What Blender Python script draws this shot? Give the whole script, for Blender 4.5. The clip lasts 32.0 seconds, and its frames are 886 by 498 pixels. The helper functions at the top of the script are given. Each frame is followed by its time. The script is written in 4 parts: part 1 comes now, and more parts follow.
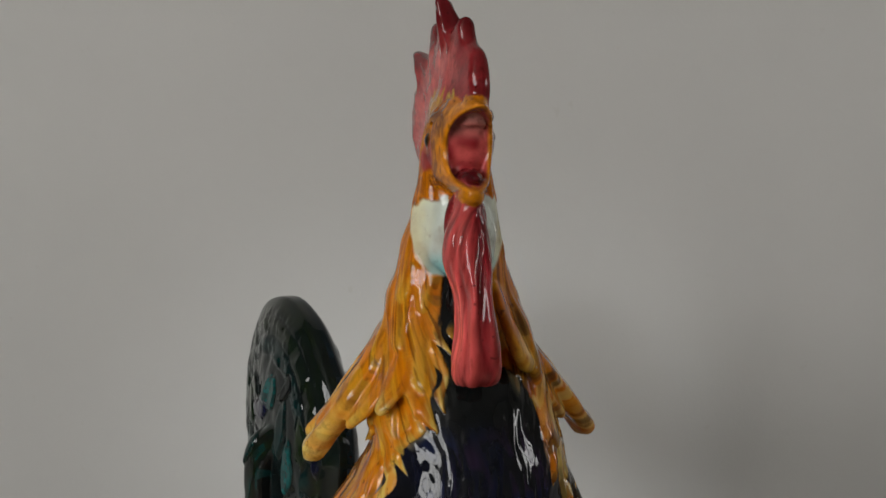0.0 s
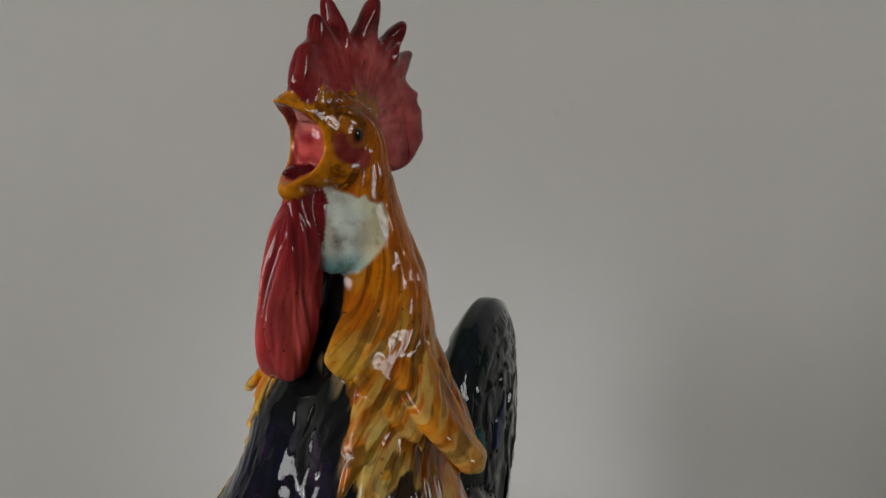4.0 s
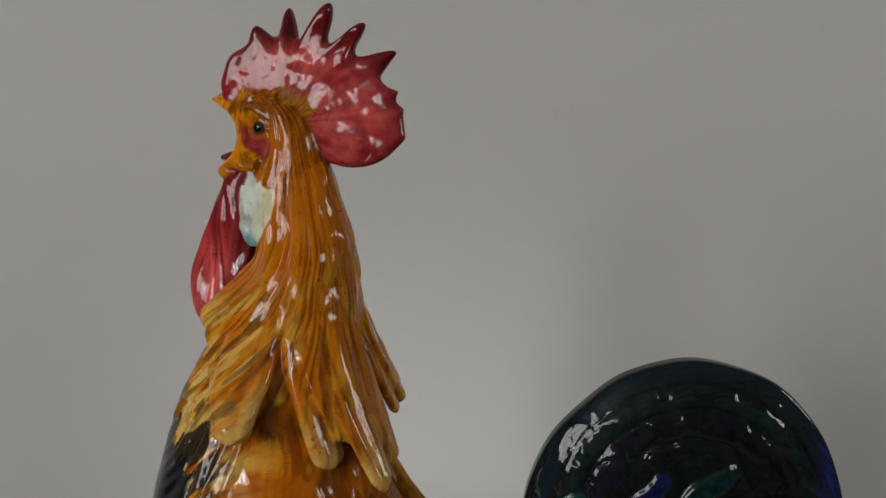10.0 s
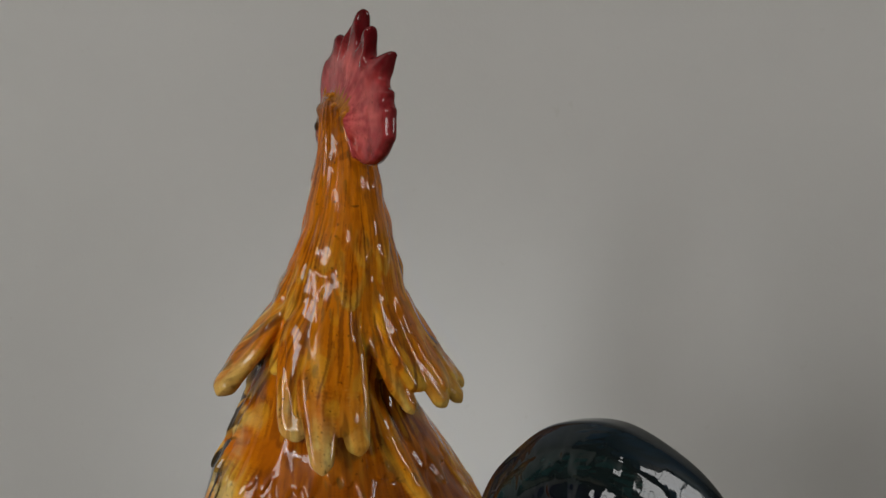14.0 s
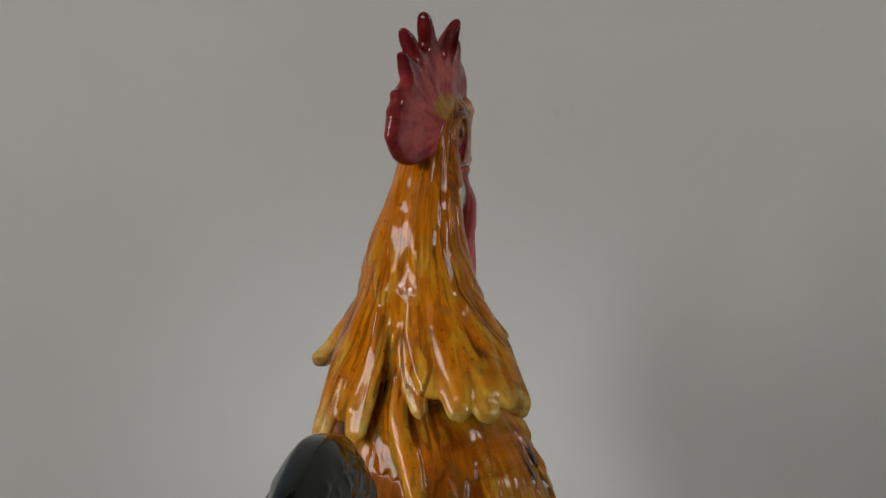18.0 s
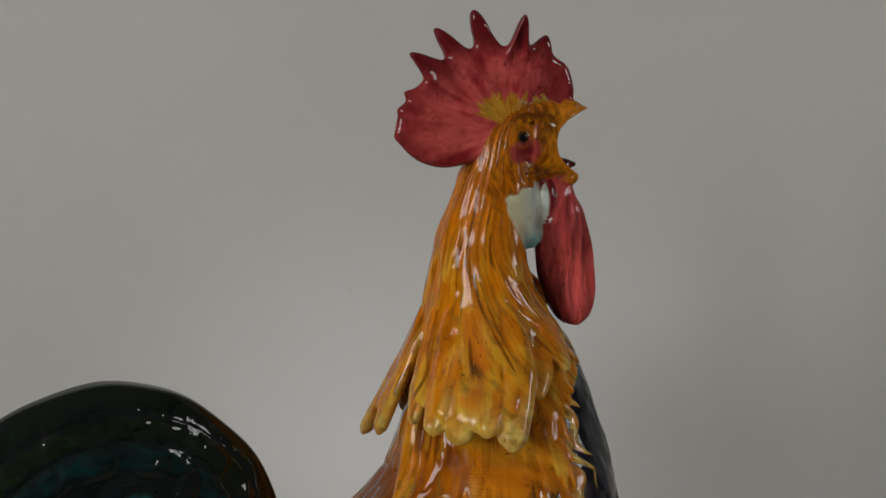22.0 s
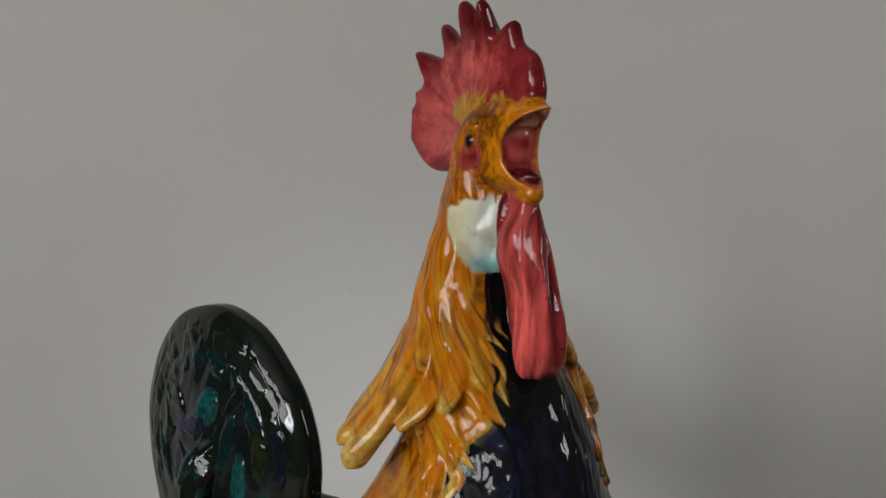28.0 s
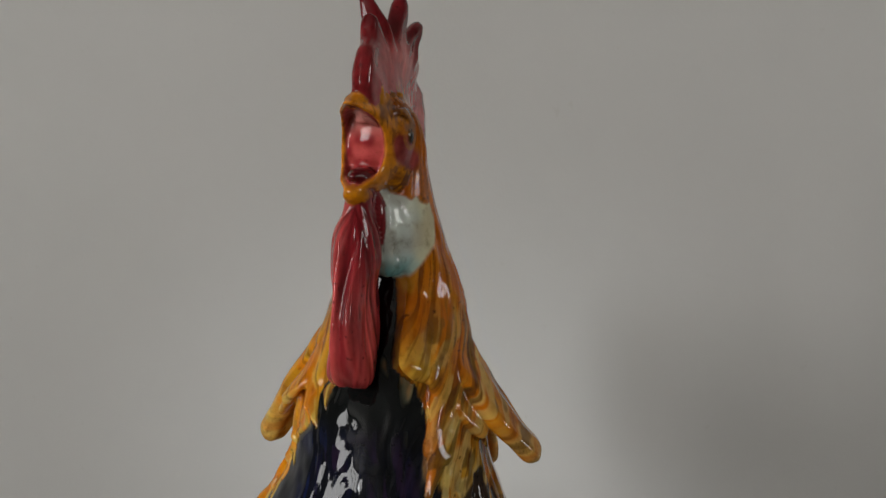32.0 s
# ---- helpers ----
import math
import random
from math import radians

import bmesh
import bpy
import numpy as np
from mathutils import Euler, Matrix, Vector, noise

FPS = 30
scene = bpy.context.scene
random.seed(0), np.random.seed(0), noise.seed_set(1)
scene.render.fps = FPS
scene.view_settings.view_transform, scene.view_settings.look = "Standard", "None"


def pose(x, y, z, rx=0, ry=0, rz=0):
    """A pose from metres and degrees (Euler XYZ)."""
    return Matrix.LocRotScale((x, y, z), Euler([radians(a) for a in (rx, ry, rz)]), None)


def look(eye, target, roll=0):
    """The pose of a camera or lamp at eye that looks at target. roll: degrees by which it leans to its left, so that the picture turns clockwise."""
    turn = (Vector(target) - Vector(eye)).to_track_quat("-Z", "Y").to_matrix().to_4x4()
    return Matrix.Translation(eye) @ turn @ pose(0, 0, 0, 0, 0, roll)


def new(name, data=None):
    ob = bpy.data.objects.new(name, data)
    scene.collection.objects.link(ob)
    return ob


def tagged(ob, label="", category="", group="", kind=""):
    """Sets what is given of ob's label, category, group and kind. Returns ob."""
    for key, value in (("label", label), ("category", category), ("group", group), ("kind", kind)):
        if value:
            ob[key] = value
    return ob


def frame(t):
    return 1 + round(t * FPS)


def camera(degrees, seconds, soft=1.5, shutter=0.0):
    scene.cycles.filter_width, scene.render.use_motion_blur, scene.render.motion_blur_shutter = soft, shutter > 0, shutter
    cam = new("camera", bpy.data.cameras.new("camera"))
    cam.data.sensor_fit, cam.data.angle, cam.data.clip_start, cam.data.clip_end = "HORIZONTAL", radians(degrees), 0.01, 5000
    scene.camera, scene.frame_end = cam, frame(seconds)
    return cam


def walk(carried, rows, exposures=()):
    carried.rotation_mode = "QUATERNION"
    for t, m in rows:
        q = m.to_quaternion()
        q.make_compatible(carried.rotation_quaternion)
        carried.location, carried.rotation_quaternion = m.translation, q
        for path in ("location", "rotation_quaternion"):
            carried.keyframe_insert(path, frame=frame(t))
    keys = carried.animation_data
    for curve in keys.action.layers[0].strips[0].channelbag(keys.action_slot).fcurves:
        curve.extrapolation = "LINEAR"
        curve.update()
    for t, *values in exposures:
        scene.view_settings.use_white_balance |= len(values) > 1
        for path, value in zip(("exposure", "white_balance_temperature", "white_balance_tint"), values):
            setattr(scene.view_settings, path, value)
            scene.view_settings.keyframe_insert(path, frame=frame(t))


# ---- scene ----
# A glazed ceramic rooster turns slowly on a stand before a plain wall; the camera stands still.
TURN = 12.203             # degrees per second: once round in 29.5 s
TOP = 0.78                # height of the stand's top
BASE = 0.47               # the base lies this far below the eye
EYE = (0.0, -0.64, TOP + BASE)
cam = camera(46.92, 32.0, soft=1.5)
aim = (EYE[0] + math.sin(radians(2.326)) * math.cos(radians(-8.178)),
       EYE[1] + math.cos(radians(2.326)) * math.cos(radians(-8.178)),
       EYE[2] + math.sin(radians(-8.178)))
walk(cam, [(0.0, look(EYE, aim, 1.45)), (32.0, look(EYE, aim, 1.45))], [(0.0, 0.06), (3.0, -0.01), (6.0, -0.03), (9.0, -0.06), (12.0, -0.04), (17.0, -0.01), (24.0, -0.03), (28.0, 0.02), (32.0, 0.03)])

# ---- light: overcast daylight through a wide west window and smaller ones in the south and east walls ----
world = bpy.data.worlds.new("world")
scene.world = world
world.use_nodes = True
wn = world.node_tree
sky = wn.nodes.new("ShaderNodeTexSky")
sky.sky_type, sky.sun_disc = "NISHITA", False
sky.sun_elevation, sky.sun_rotation = radians(35), radians(150)
wn.nodes["Background"].inputs["Strength"].default_value = 0.08
wn.links.new(sky.outputs[0], wn.nodes["Background"].inputs["Color"])

WALL_Y = 0.80             # the wall behind the rooster
BACK_Y = -5.2             # the wall behind the camera
LEFT_X, RIGHT_X = -3.5, 3.0
CEIL = 3.5
WIN = (-4.5, -1.65, 1.45, 3.25)         # y0 y1 z0 z1, in the west wall
WIN_EAST = (-1.25, -0.35, 1.65, 2.60)   # a smaller window, in the east wall
WIN_SOUTH = (-3.40, -2.20, 1.85, 2.95)  # x0 x1 z0 z1, in the south wall


def window_light(name, centre, toward, w, h, power, colour):
    lamp = bpy.data.lights.new(name, "AREA")
    lamp.shape, lamp.size, lamp.size_y, lamp.energy, lamp.color = "RECTANGLE", w, h, power, colour
    ob = new(name, lamp)
    ob.matrix_world = look(centre, toward)
    return ob


window_light("window_light", (LEFT_X - 0.02, (WIN[0] + WIN[1]) / 2, (WIN[2] + WIN[3]) / 2), (0, (WIN[0] + WIN[1]) / 2, (WIN[2] + WIN[3]) / 2),
             WIN[1] - WIN[0], WIN[3] - WIN[2], 152, (1.0, 0.988, 0.968))
window_light("window_light", (RIGHT_X + 0.02, (WIN_EAST[0] + WIN_EAST[1]) / 2, (WIN_EAST[2] + WIN_EAST[3]) / 2), (0, (WIN_EAST[0] + WIN_EAST[1]) / 2, (WIN_EAST[2] + WIN_EAST[3]) / 2),
             WIN_EAST[1] - WIN_EAST[0], WIN_EAST[3] - WIN_EAST[2], 29, (1.0, 0.988, 0.968))
window_light("window_light", ((WIN_SOUTH[0] + WIN_SOUTH[1]) / 2, BACK_Y - 0.02, (WIN_SOUTH[2] + WIN_SOUTH[3]) / 2), ((WIN_SOUTH[0] + WIN_SOUTH[1]) / 2, 0, (WIN_SOUTH[2] + WIN_SOUTH[3]) / 2),
             WIN_SOUTH[1] - WIN_SOUTH[0], WIN_SOUTH[3] - WIN_SOUTH[2], 47, (1.0, 0.988, 0.968))


def added_spot(name, place, toward, degrees, power, colour):
    lamp = bpy.data.lights.new(name, "SPOT")
    lamp.spot_size, lamp.spot_blend, lamp.shadow_soft_size, lamp.energy, lamp.color = radians(degrees), 1.0, 0.24, power, colour
    ob = new(name, lamp)
    ob.matrix_world = look(place, toward)
    return ob


# the pool on the wall behind the rooster: an added, unseen spot lamp in front of it, on the west side
POOL = Vector((0.08, WALL_Y, 0.66))
SPOT_AT = POOL + 2.4 * Vector((-math.sin(radians(26)) * math.cos(radians(13)), -math.cos(radians(26)) * math.cos(radians(13)), math.sin(radians(13))))
added_spot("added_spot", SPOT_AT, POOL, 22, 61, (0.93, 0.97, 1.0))


# ---- materials ----
def material(name):
    m = bpy.data.materials.new(name)
    m.use_nodes = True
    nt = m.node_tree
    return m, nt, nt.nodes["Principled BSDF"]


def noise_node(nt, scale, detail=4, rough=0.55, coords="Object", stretch=(1, 1, 1)):
    tc = nt.nodes.new("ShaderNodeTexCoord")
    mp = nt.nodes.new("ShaderNodeMapping")
    mp.inputs["Scale"].default_value = stretch
    n = nt.nodes.new("ShaderNodeTexNoise")
    n.inputs["Scale"].default_value, n.inputs["Detail"].default_value, n.inputs["Roughness"].default_value = scale, detail, rough
    nt.links.new(tc.outputs[coords], mp.inputs[0])
    nt.links.new(mp.outputs[0], n.inputs["Vector"])
    return n


def ramp_node(nt, source, stops):
    r = nt.nodes.new("ShaderNodeValToRGB")
    while len(r.color_ramp.elements) < len(stops):
        r.color_ramp.elements.new(0.5)
    for e, (p, c) in zip(r.color_ramp.elements, stops):
        e.position, e.color = p, (*c, 1)
    nt.links.new(source, r.inputs[0])
    return r


def bump_node(nt, source, bsdf, strength, distance):
    b = nt.nodes.new("ShaderNodeBump")
    b.inputs["Strength"].default_value, b.inputs["Distance"].default_value = strength, distance
    nt.links.new(source, b.inputs["Height"])
    nt.links.new(b.outputs[0], bsdf.inputs["Normal"])
    return b


def plain(name, dark, light, scale, rough, bump=0.1, fine=220.0):
    """Paint or plaster: a broad uneven tone and a fine relief."""
    m, nt, b = material(name)
    n = noise_node(nt, scale, 5)
    r = ramp_node(nt, n.outputs[0], [(0.3, dark), (0.7, light)])
    nt.links.new(r.outputs[0], b.inputs["Base Color"])
    b.inputs["Roughness"].default_value = rough
    f = noise_node(nt, fine, 3)
    bump_node(nt, f.outputs[0], b, bump, 0.002)
    return m


def wall_paint():
    """Matt wall paint with a broad uneven tone, roller relief and a few faint rubbed marks."""
    m, nt, b = material("wall_paint")
    n = noise_node(nt, 1.6, 5)
    r = ramp_node(nt, n.outputs[0], [(0.3, (0.60, 0.59, 0.56)), (0.7, (0.64, 0.63, 0.60))])
    fleck = noise_node(nt, 26.0, 5, 0.65)
    marks = ramp_node(nt, fleck.outputs[0], [(0.665, (1, 1, 1)), (0.72, (0.955, 0.95, 0.935))])
    mix = nt.nodes.new("ShaderNodeMix")
    mix.data_type, mix.blend_type = "RGBA", "MULTIPLY"
    mix.inputs[0].default_value = 1.0
    nt.links.new(r.outputs[0], mix.inputs[6])
    nt.links.new(marks.outputs[0], mix.inputs[7])
    nt.links.new(mix.outputs[2], b.inputs["Base Color"])
    b.inputs["Roughness"].default_value = 0.8
    f = noise_node(nt, 170.0, 3)
    bump_node(nt, f.outputs[0], b, 0.10, 0.002)
    return m


PAINT = wall_paint()
DIM = plain("dim_plaster", (0.23, 0.22, 0.20), (0.28, 0.27, 0.25), 2.0, 0.8, 0.08)
CEILING = plain("ceiling_paint", (0.30, 0.29, 0.275), (0.35, 0.34, 0.325), 2.0, 0.8, 0.05)
TABLE = plain("table_wood", (0.36, 0.29, 0.21), (0.46, 0.38, 0.29), 9.0, 0.5, 0.06)
OAK = plain("floor_wood", (0.035, 0.024, 0.016), (0.055, 0.038, 0.025), 4.0, 0.6, 0.1)
FRAME = plain("window_paint", (0.76, 0.76, 0.75), (0.82, 0.82, 0.81), 9.0, 0.4, 0.03)


def glaze():
    """Hand-painted glaze: the painted colours, fine brush grain, a clear shiny coat with a slight ripple."""
    m, nt, b = material("painted_glaze")
    at = nt.nodes.new("ShaderNodeAttribute")
    at.attribute_name = "paint"
    along = nt.nodes.new("ShaderNodeAttribute")
    along.attribute_name = "stroke"
    brush = nt.nodes.new("ShaderNodeTexNoise")
    brush.inputs["Scale"].default_value, brush.inputs["Detail"].default_value, brush.inputs["Roughness"].default_value = 620, 4, 0.6
    nt.links.new(along.outputs["Vector"], brush.inputs["Vector"])
    wash = nt.nodes.new("ShaderNodeTexNoise")
    wash.inputs["Scale"].default_value, wash.inputs["Detail"].default_value, wash.inputs["Roughness"].default_value = 230, 3, 0.5
    nt.links.new(along.outputs["Vector"], wash.inputs["Vector"])
    washed = ramp_node(nt, wash.outputs[0], [(0.36, (0.72, 0.62, 0.55)), (0.52, (1.0, 1.0, 1.0)), (0.68, (1.10, 1.16, 1.12))])
    cloud = noise_node(nt, 42.0, 4, 0.6)
    mixer = nt.nodes.new("ShaderNodeMath")
    mixer.operation = "MULTIPLY_ADD"
    nt.links.new(brush.outputs[0], mixer.inputs[0])
    mixer.inputs[1].default_value = 1.1
    nt.links.new(cloud.outputs[0], mixer.inputs[2])
    r = ramp_node(nt, mixer.outputs[0], [(0.62, (0.36, 0.30, 0.26)), (0.90, (0.86, 0.84, 0.82)), (1.25, (1.0, 1.0, 1.0))])
    mul = nt.nodes.new("ShaderNodeMix")
    mul.data_type, mul.blend_type = "RGBA", "MULTIPLY"
    mul.inputs[0].default_value = 0.9
    nt.links.new(at.outputs["Color"], mul.inputs[6])
    nt.links.new(r.outputs[0], mul.inputs[7])
    mul2 = nt.nodes.new("ShaderNodeMix")
    mul2.data_type, mul2.blend_type = "RGBA", "MULTIPLY"
    mul2.inputs[0].default_value = 0.55
    nt.links.new(mul.outputs[2], mul2.inputs[6])
    nt.links.new(washed.outputs[0], mul2.inputs[7])
    nt.links.new(mul2.outputs[2], b.inputs["Base Color"])
    b.inputs["Roughness"].default_value = 0.32
    b.inputs["Specular IOR Level"].default_value = 0.0
    b.inputs["Coat Weight"].default_value = 1.0
    b.inputs["Coat Roughness"].default_value = 0.025
    b.inputs["Coat IOR"].default_value = 1.37
    rip = noise_node(nt, 95.0, 3, 0.5)
    relief = nt.nodes.new("ShaderNodeMath")
    relief.operation = "MULTIPLY_ADD"
    nt.links.new(brush.outputs[0], relief.inputs[0])
    relief.inputs[1].default_value = 0.09
    nt.links.new(rip.outputs[0], relief.inputs[2])
    bmp = bump_node(nt, relief.outputs[0], b, 0.12, 0.0010)
    nt.links.new(bmp.outputs[0], b.inputs["Coat Normal"])
    return m


GLAZE = glaze()


# ---- the room ----
def solid(name, bm, mat, parent=None, label=""):
    me = bpy.data.meshes.new(name)
    bmesh.ops.recalc_face_normals(bm, faces=bm.faces)
    bm.to_mesh(me)
    bm.free()
    me.materials.append(mat)
    ob = new(name, me)
    if parent:
        ob.parent = parent
    if label:
        ob["label"] = label
    return ob


def block(bm, lo, hi, bevel=0.0):
    made = bmesh.ops.create_cube(bm, size=1)["verts"]
    for v in made:
        v.co = [lo[i] + (v.co[i] + 0.5) * (hi[i] - lo[i]) for i in range(3)]
    if bevel:
        edges = list({e for v in made for e in v.link_edges})
        bmesh.ops.bevel(bm, geom=edges, offset=bevel, segments=2, affect="EDGES", profile=0.5)


def wall_with_hole(name, lo, hi, along, hole):
    """A wall slab between lo and hi with one window opening; along: the axis in which it runs."""
    bm = bmesh.new()
    a0, a1, z0, z1 = hole
    for s, e, zs, ze in ((lo[along], a0, lo[2], hi[2]), (a1, hi[along], lo[2], hi[2]), (a0, a1, lo[2], z0), (a0, a1, z1, hi[2])):
        p, q = list(lo), list(hi)
        p[along], q[along], p[2], q[2] = s, e, zs, ze
        block(bm, p, q)
    return tagged(solid(name, bm, DIM), "plain grey plaster wall with a window opening", "wall", kind="structure")


def slab(name, lo, hi, mat, label, category):
    bm = bmesh.new()
    block(bm, lo, hi)
    return tagged(solid(name, bm, mat), label, category, kind="structure")


slab("wall_north", (LEFT_X - 0.2, WALL_Y, 0), (RIGHT_X + 0.2, WALL_Y + 0.2, CEIL), PAINT, "plain warm grey-white painted wall with faint smudges", "wall")
wall_with_hole("wall_east", (RIGHT_X, BACK_Y, 0), (RIGHT_X + 0.2, WALL_Y, CEIL), 1, WIN_EAST)
wall_with_hole("wall_south", (LEFT_X - 0.2, BACK_Y - 0.2, 0), (RIGHT_X + 0.2, BACK_Y, CEIL), 0, WIN_SOUTH)
wall_with_hole("wall_west", (LEFT_X - 0.2, BACK_Y, 0), (LEFT_X, WALL_Y, CEIL), 1, WIN)
slab("floor", (LEFT_X - 0.2, BACK_Y - 0.2, -0.15), (RIGHT_X + 0.2, WALL_Y + 0.2, 0), OAK, "plain dark brown wooden floor", "floor")
slab("ceiling", (LEFT_X - 0.2, BACK_Y - 0.2, CEIL), (RIGHT_X + 0.2, WALL_Y + 0.2, CEIL + 0.15), CEILING, "plain grey-white ceiling", "ceiling")


def window(name, axis, hole, plane):
    """A wooden window frame with a mullion and a transom, set in its opening."""
    a0, a1, z0, z1 = hole
    root = tagged(new(name), "white painted window with plain panes", "window", kind="structure")
    w = 0.05

    def bar(kind, s, e, zs, ze, deep):
        bm = bmesh.new()
        p, q = [s, s, zs], [e, e, ze]
        p[1 - axis], q[1 - axis] = plane - deep, plane + deep
        block(bm, p, q, 0.004)
        solid(kind, bm, FRAME, root)

    for s, e, zs, ze in ((a0, a0 + w, z0, z1), (a1 - w, a1, z0, z1), (a0 + w, a1 - w, z0, z0 + w), (a0 + w, a1 - w, z1 - w, z1)):
        bar("window_frame", s, e, zs, ze, 0.03)
    for i in range(1, 3):
        mid = a0 + (a1 - a0) * i / 3
        bar("mullion", mid - 0.05, mid + 0.05, z0 + w, z1 - w, 0.024)
    return root


window("window_1", 1, WIN, LEFT_X + 0.04)
window("window_2", 1, WIN_EAST, RIGHT_X - 0.04)
window("window_3", 0, WIN_SOUTH, BACK_Y + 0.04)


# ---- sculpting: closed pieces of clay, each painted, melted into one skin ----
def grain(p, seed=0):
    """Smooth random values, 0 to 1, at an array of places."""
    p = np.asarray(p, float) + seed * 17.31
    i = np.floor(p).astype(np.int64)
    f = p - i
    f = f * f * (3 - 2 * f)
    total = 0
    for dx in (0, 1):
        for dy in (0, 1):
            for dz in (0, 1):
                h = (i[:, 0] + dx) * 374761393 + (i[:, 1] + dy) * 668265263 + (i[:, 2] + dz) * 1274126177
                h = (h ^ (h >> 13)) * 1103515245 & 0x7FFFFFFF
                h = ((h ^ (h >> 11)) & 0xFFFF) / 65535.0
                wgt = (f[:, 0] if dx else 1 - f[:, 0]) * (f[:, 1] if dy else 1 - f[:, 1]) * (f[:, 2] if dz else 1 - f[:, 2])
                total = total + h * wgt
    return total


def curve(xs, ys):
    """A smooth curve through a few stations (cubic, with limited slopes)."""
    xs, ys = np.asarray(xs, float), np.asarray(ys, float)
    d = np.diff(ys) / np.diff(xs)
    m = np.concatenate([[d[0]], (d[1:] + d[:-1]) / 2, [d[-1]]])

    def at(x):
        x = np.clip(np.asarray(x, float), xs[0], xs[-1])
        k = np.clip(np.searchsorted(xs, x, side="right") - 1, 0, len(xs) - 2)
        h = xs[k + 1] - xs[k]
        t = (x - xs[k]) / h
        return ((2 * t**3 - 3 * t**2 + 1) * ys[k] + (t**3 - 2 * t**2 + t) * h * m[k]
                + (-2 * t**3 + 3 * t**2) * ys[k + 1] + (t**3 - t**2) * h * m[k + 1])
    return at


def blend(a, b, t):
    t = np.clip(t, 0, 1)[..., None]
    return np.asarray(a) * (1 - t) + np.asarray(b) * t


def smooth(e0, e1, x):
    t = np.clip((x - e0) / (e1 - e0), 0, 1)
    return t * t * (3 - 2 * t)


PIECES = []
KIND = [0]        # what is being modelled: 0 body, 1 hackle, 2 comb, 3 wattle, 4 tail, 5 breast, 6 face


def tube(rings, colours, loose=None):
    """Adds a closed piece from rings (n, k, 3) of points and their colours; loose: how far each ring has left the neck, 0 to 1."""
    n, k = rings.shape[:2]
    verts = np.concatenate([rings.reshape(-1, 3), rings[0].mean(0)[None], rings[-1].mean(0)[None]])
    cols = np.concatenate([colours.reshape(-1, 3), colours[0].mean(0)[None], colours[-1].mean(0)[None]])
    faces = []
    for i in range(n - 1):
        for j in range(k):
            q = (j + 1) % k
            faces.append((i * k + j, i * k + q, (i + 1) * k + q, (i + 1) * k + j))
    for j in range(k):
        q = (j + 1) % k
        faces.append((n * k, q, j))
        faces.append((n * k + 1, (n - 1) * k + j, (n - 1) * k + q))
    away = np.zeros(n) if loose is None else np.asarray(loose)
    away = np.concatenate([np.repeat(away, k), away[:1], away[-1:]])
    PIECES.append((verts, faces, np.clip(cols, 0.001, 1), KIND[0], away))


def ball(centre, radii, colour, turn=(0, 0, 0), paint=None, n=20):
    u = np.linspace(0.02, math.pi - 0.02, n)
    v = np.linspace(0, 2 * math.pi, 2 * n, endpoint=False)
    unit = np.stack([np.sin(u)[:, None] * np.cos(v)[None], np.sin(u)[:, None] * np.sin(v)[None], np.cos(u)[:, None] * np.ones_like(v)[None]], -1)
    rot = np.array(Euler([radians(a) for a in turn]).to_matrix())
    pts = (unit * np.asarray(radii)) @ rot.T + np.asarray(centre)
    cols = np.broadcast_to(np.asarray(colour, float), pts.shape).copy() if paint is None else paint(pts, unit)
    tube(pts, cols)


# glaze colours
OCHRE, RUST, BROWN = np.array((0.58, 0.200, 0.003)), np.array((0.43, 0.116, 0.002)), np.array((0.12, 0.027, 0.003))
STRAW, CREAM, INK = np.array((0.64, 0.41, 0.050)), np.array((0.60, 0.49, 0.17)), np.array((0.006, 0.007, 0.007))
NAVY, TEAL, MOSS = np.array((0.006, 0.007, 0.020)), np.array((0.005, 0.080, 0.078)), np.array((0.010, 0.020, 0.005))
ROSE, CRIMSON, WINE = np.array((0.52, 0.083, 0.075)), np.array((0.29, 0.017, 0.023)), np.array((0.10, 0.008, 0.014))
ICE, LEMON, SEA = np.array((0.62, 0.67, 0.60)), np.array((0.74, 0.70, 0.44)), np.array((0.17, 0.47, 0.49))
ORANGE = np.array((0.66, 0.225, 0.006))
BLUE = np.array((0.010, 0.018, 0.13))

# head, neck and body: stations from the comb's foot down to the base
ST = (-0.47, -0.455, -0.43, -0.405, -0.38, -0.355, -0.325, -0.29, -0.26, -0.235, -0.21, -0.19, -0.17, -0.155, -0.14, -0.125, -0.11, -0.095, -0.08, -0.065, -0.05, -0.035, -0.02, -0.008, 0.002)
SB = (-0.06, -0.058, -0.03, -0.01, -0.03, -0.075, -0.086, -0.0358, -0.0088, 0.0035, 0.0099, 0.0185, 0.0215, 0.022, 0.022, 0.023, 0.025, 0.0275, 0.031, 0.035, 0.04, 0.047, 0.052, 0.06, 0.076)
SF = (0.1, 0.098, 0.07, 0.055, 0.085, 0.13, 0.1559, 0.1614, 0.1560, 0.1520, 0.1445, 0.1380, 0.128, 0.119, 0.108, 0.098, 0.091, 0.087, 0.088, 0.093, 0.093, 0.088, 0.086, 0.09, 0.1)
SY = (0.085, 0.082, 0.05, 0.036, 0.058, 0.08, 0.0892, 0.0991, 0.0874, 0.0732, 0.0600, 0.0530, 0.0505, 0.0475, 0.044, 0.0405, 0.037, 0.0325, 0.0290, 0.0255, 0.0225, 0.0205, 0.0195, 0.0165, 0.01)
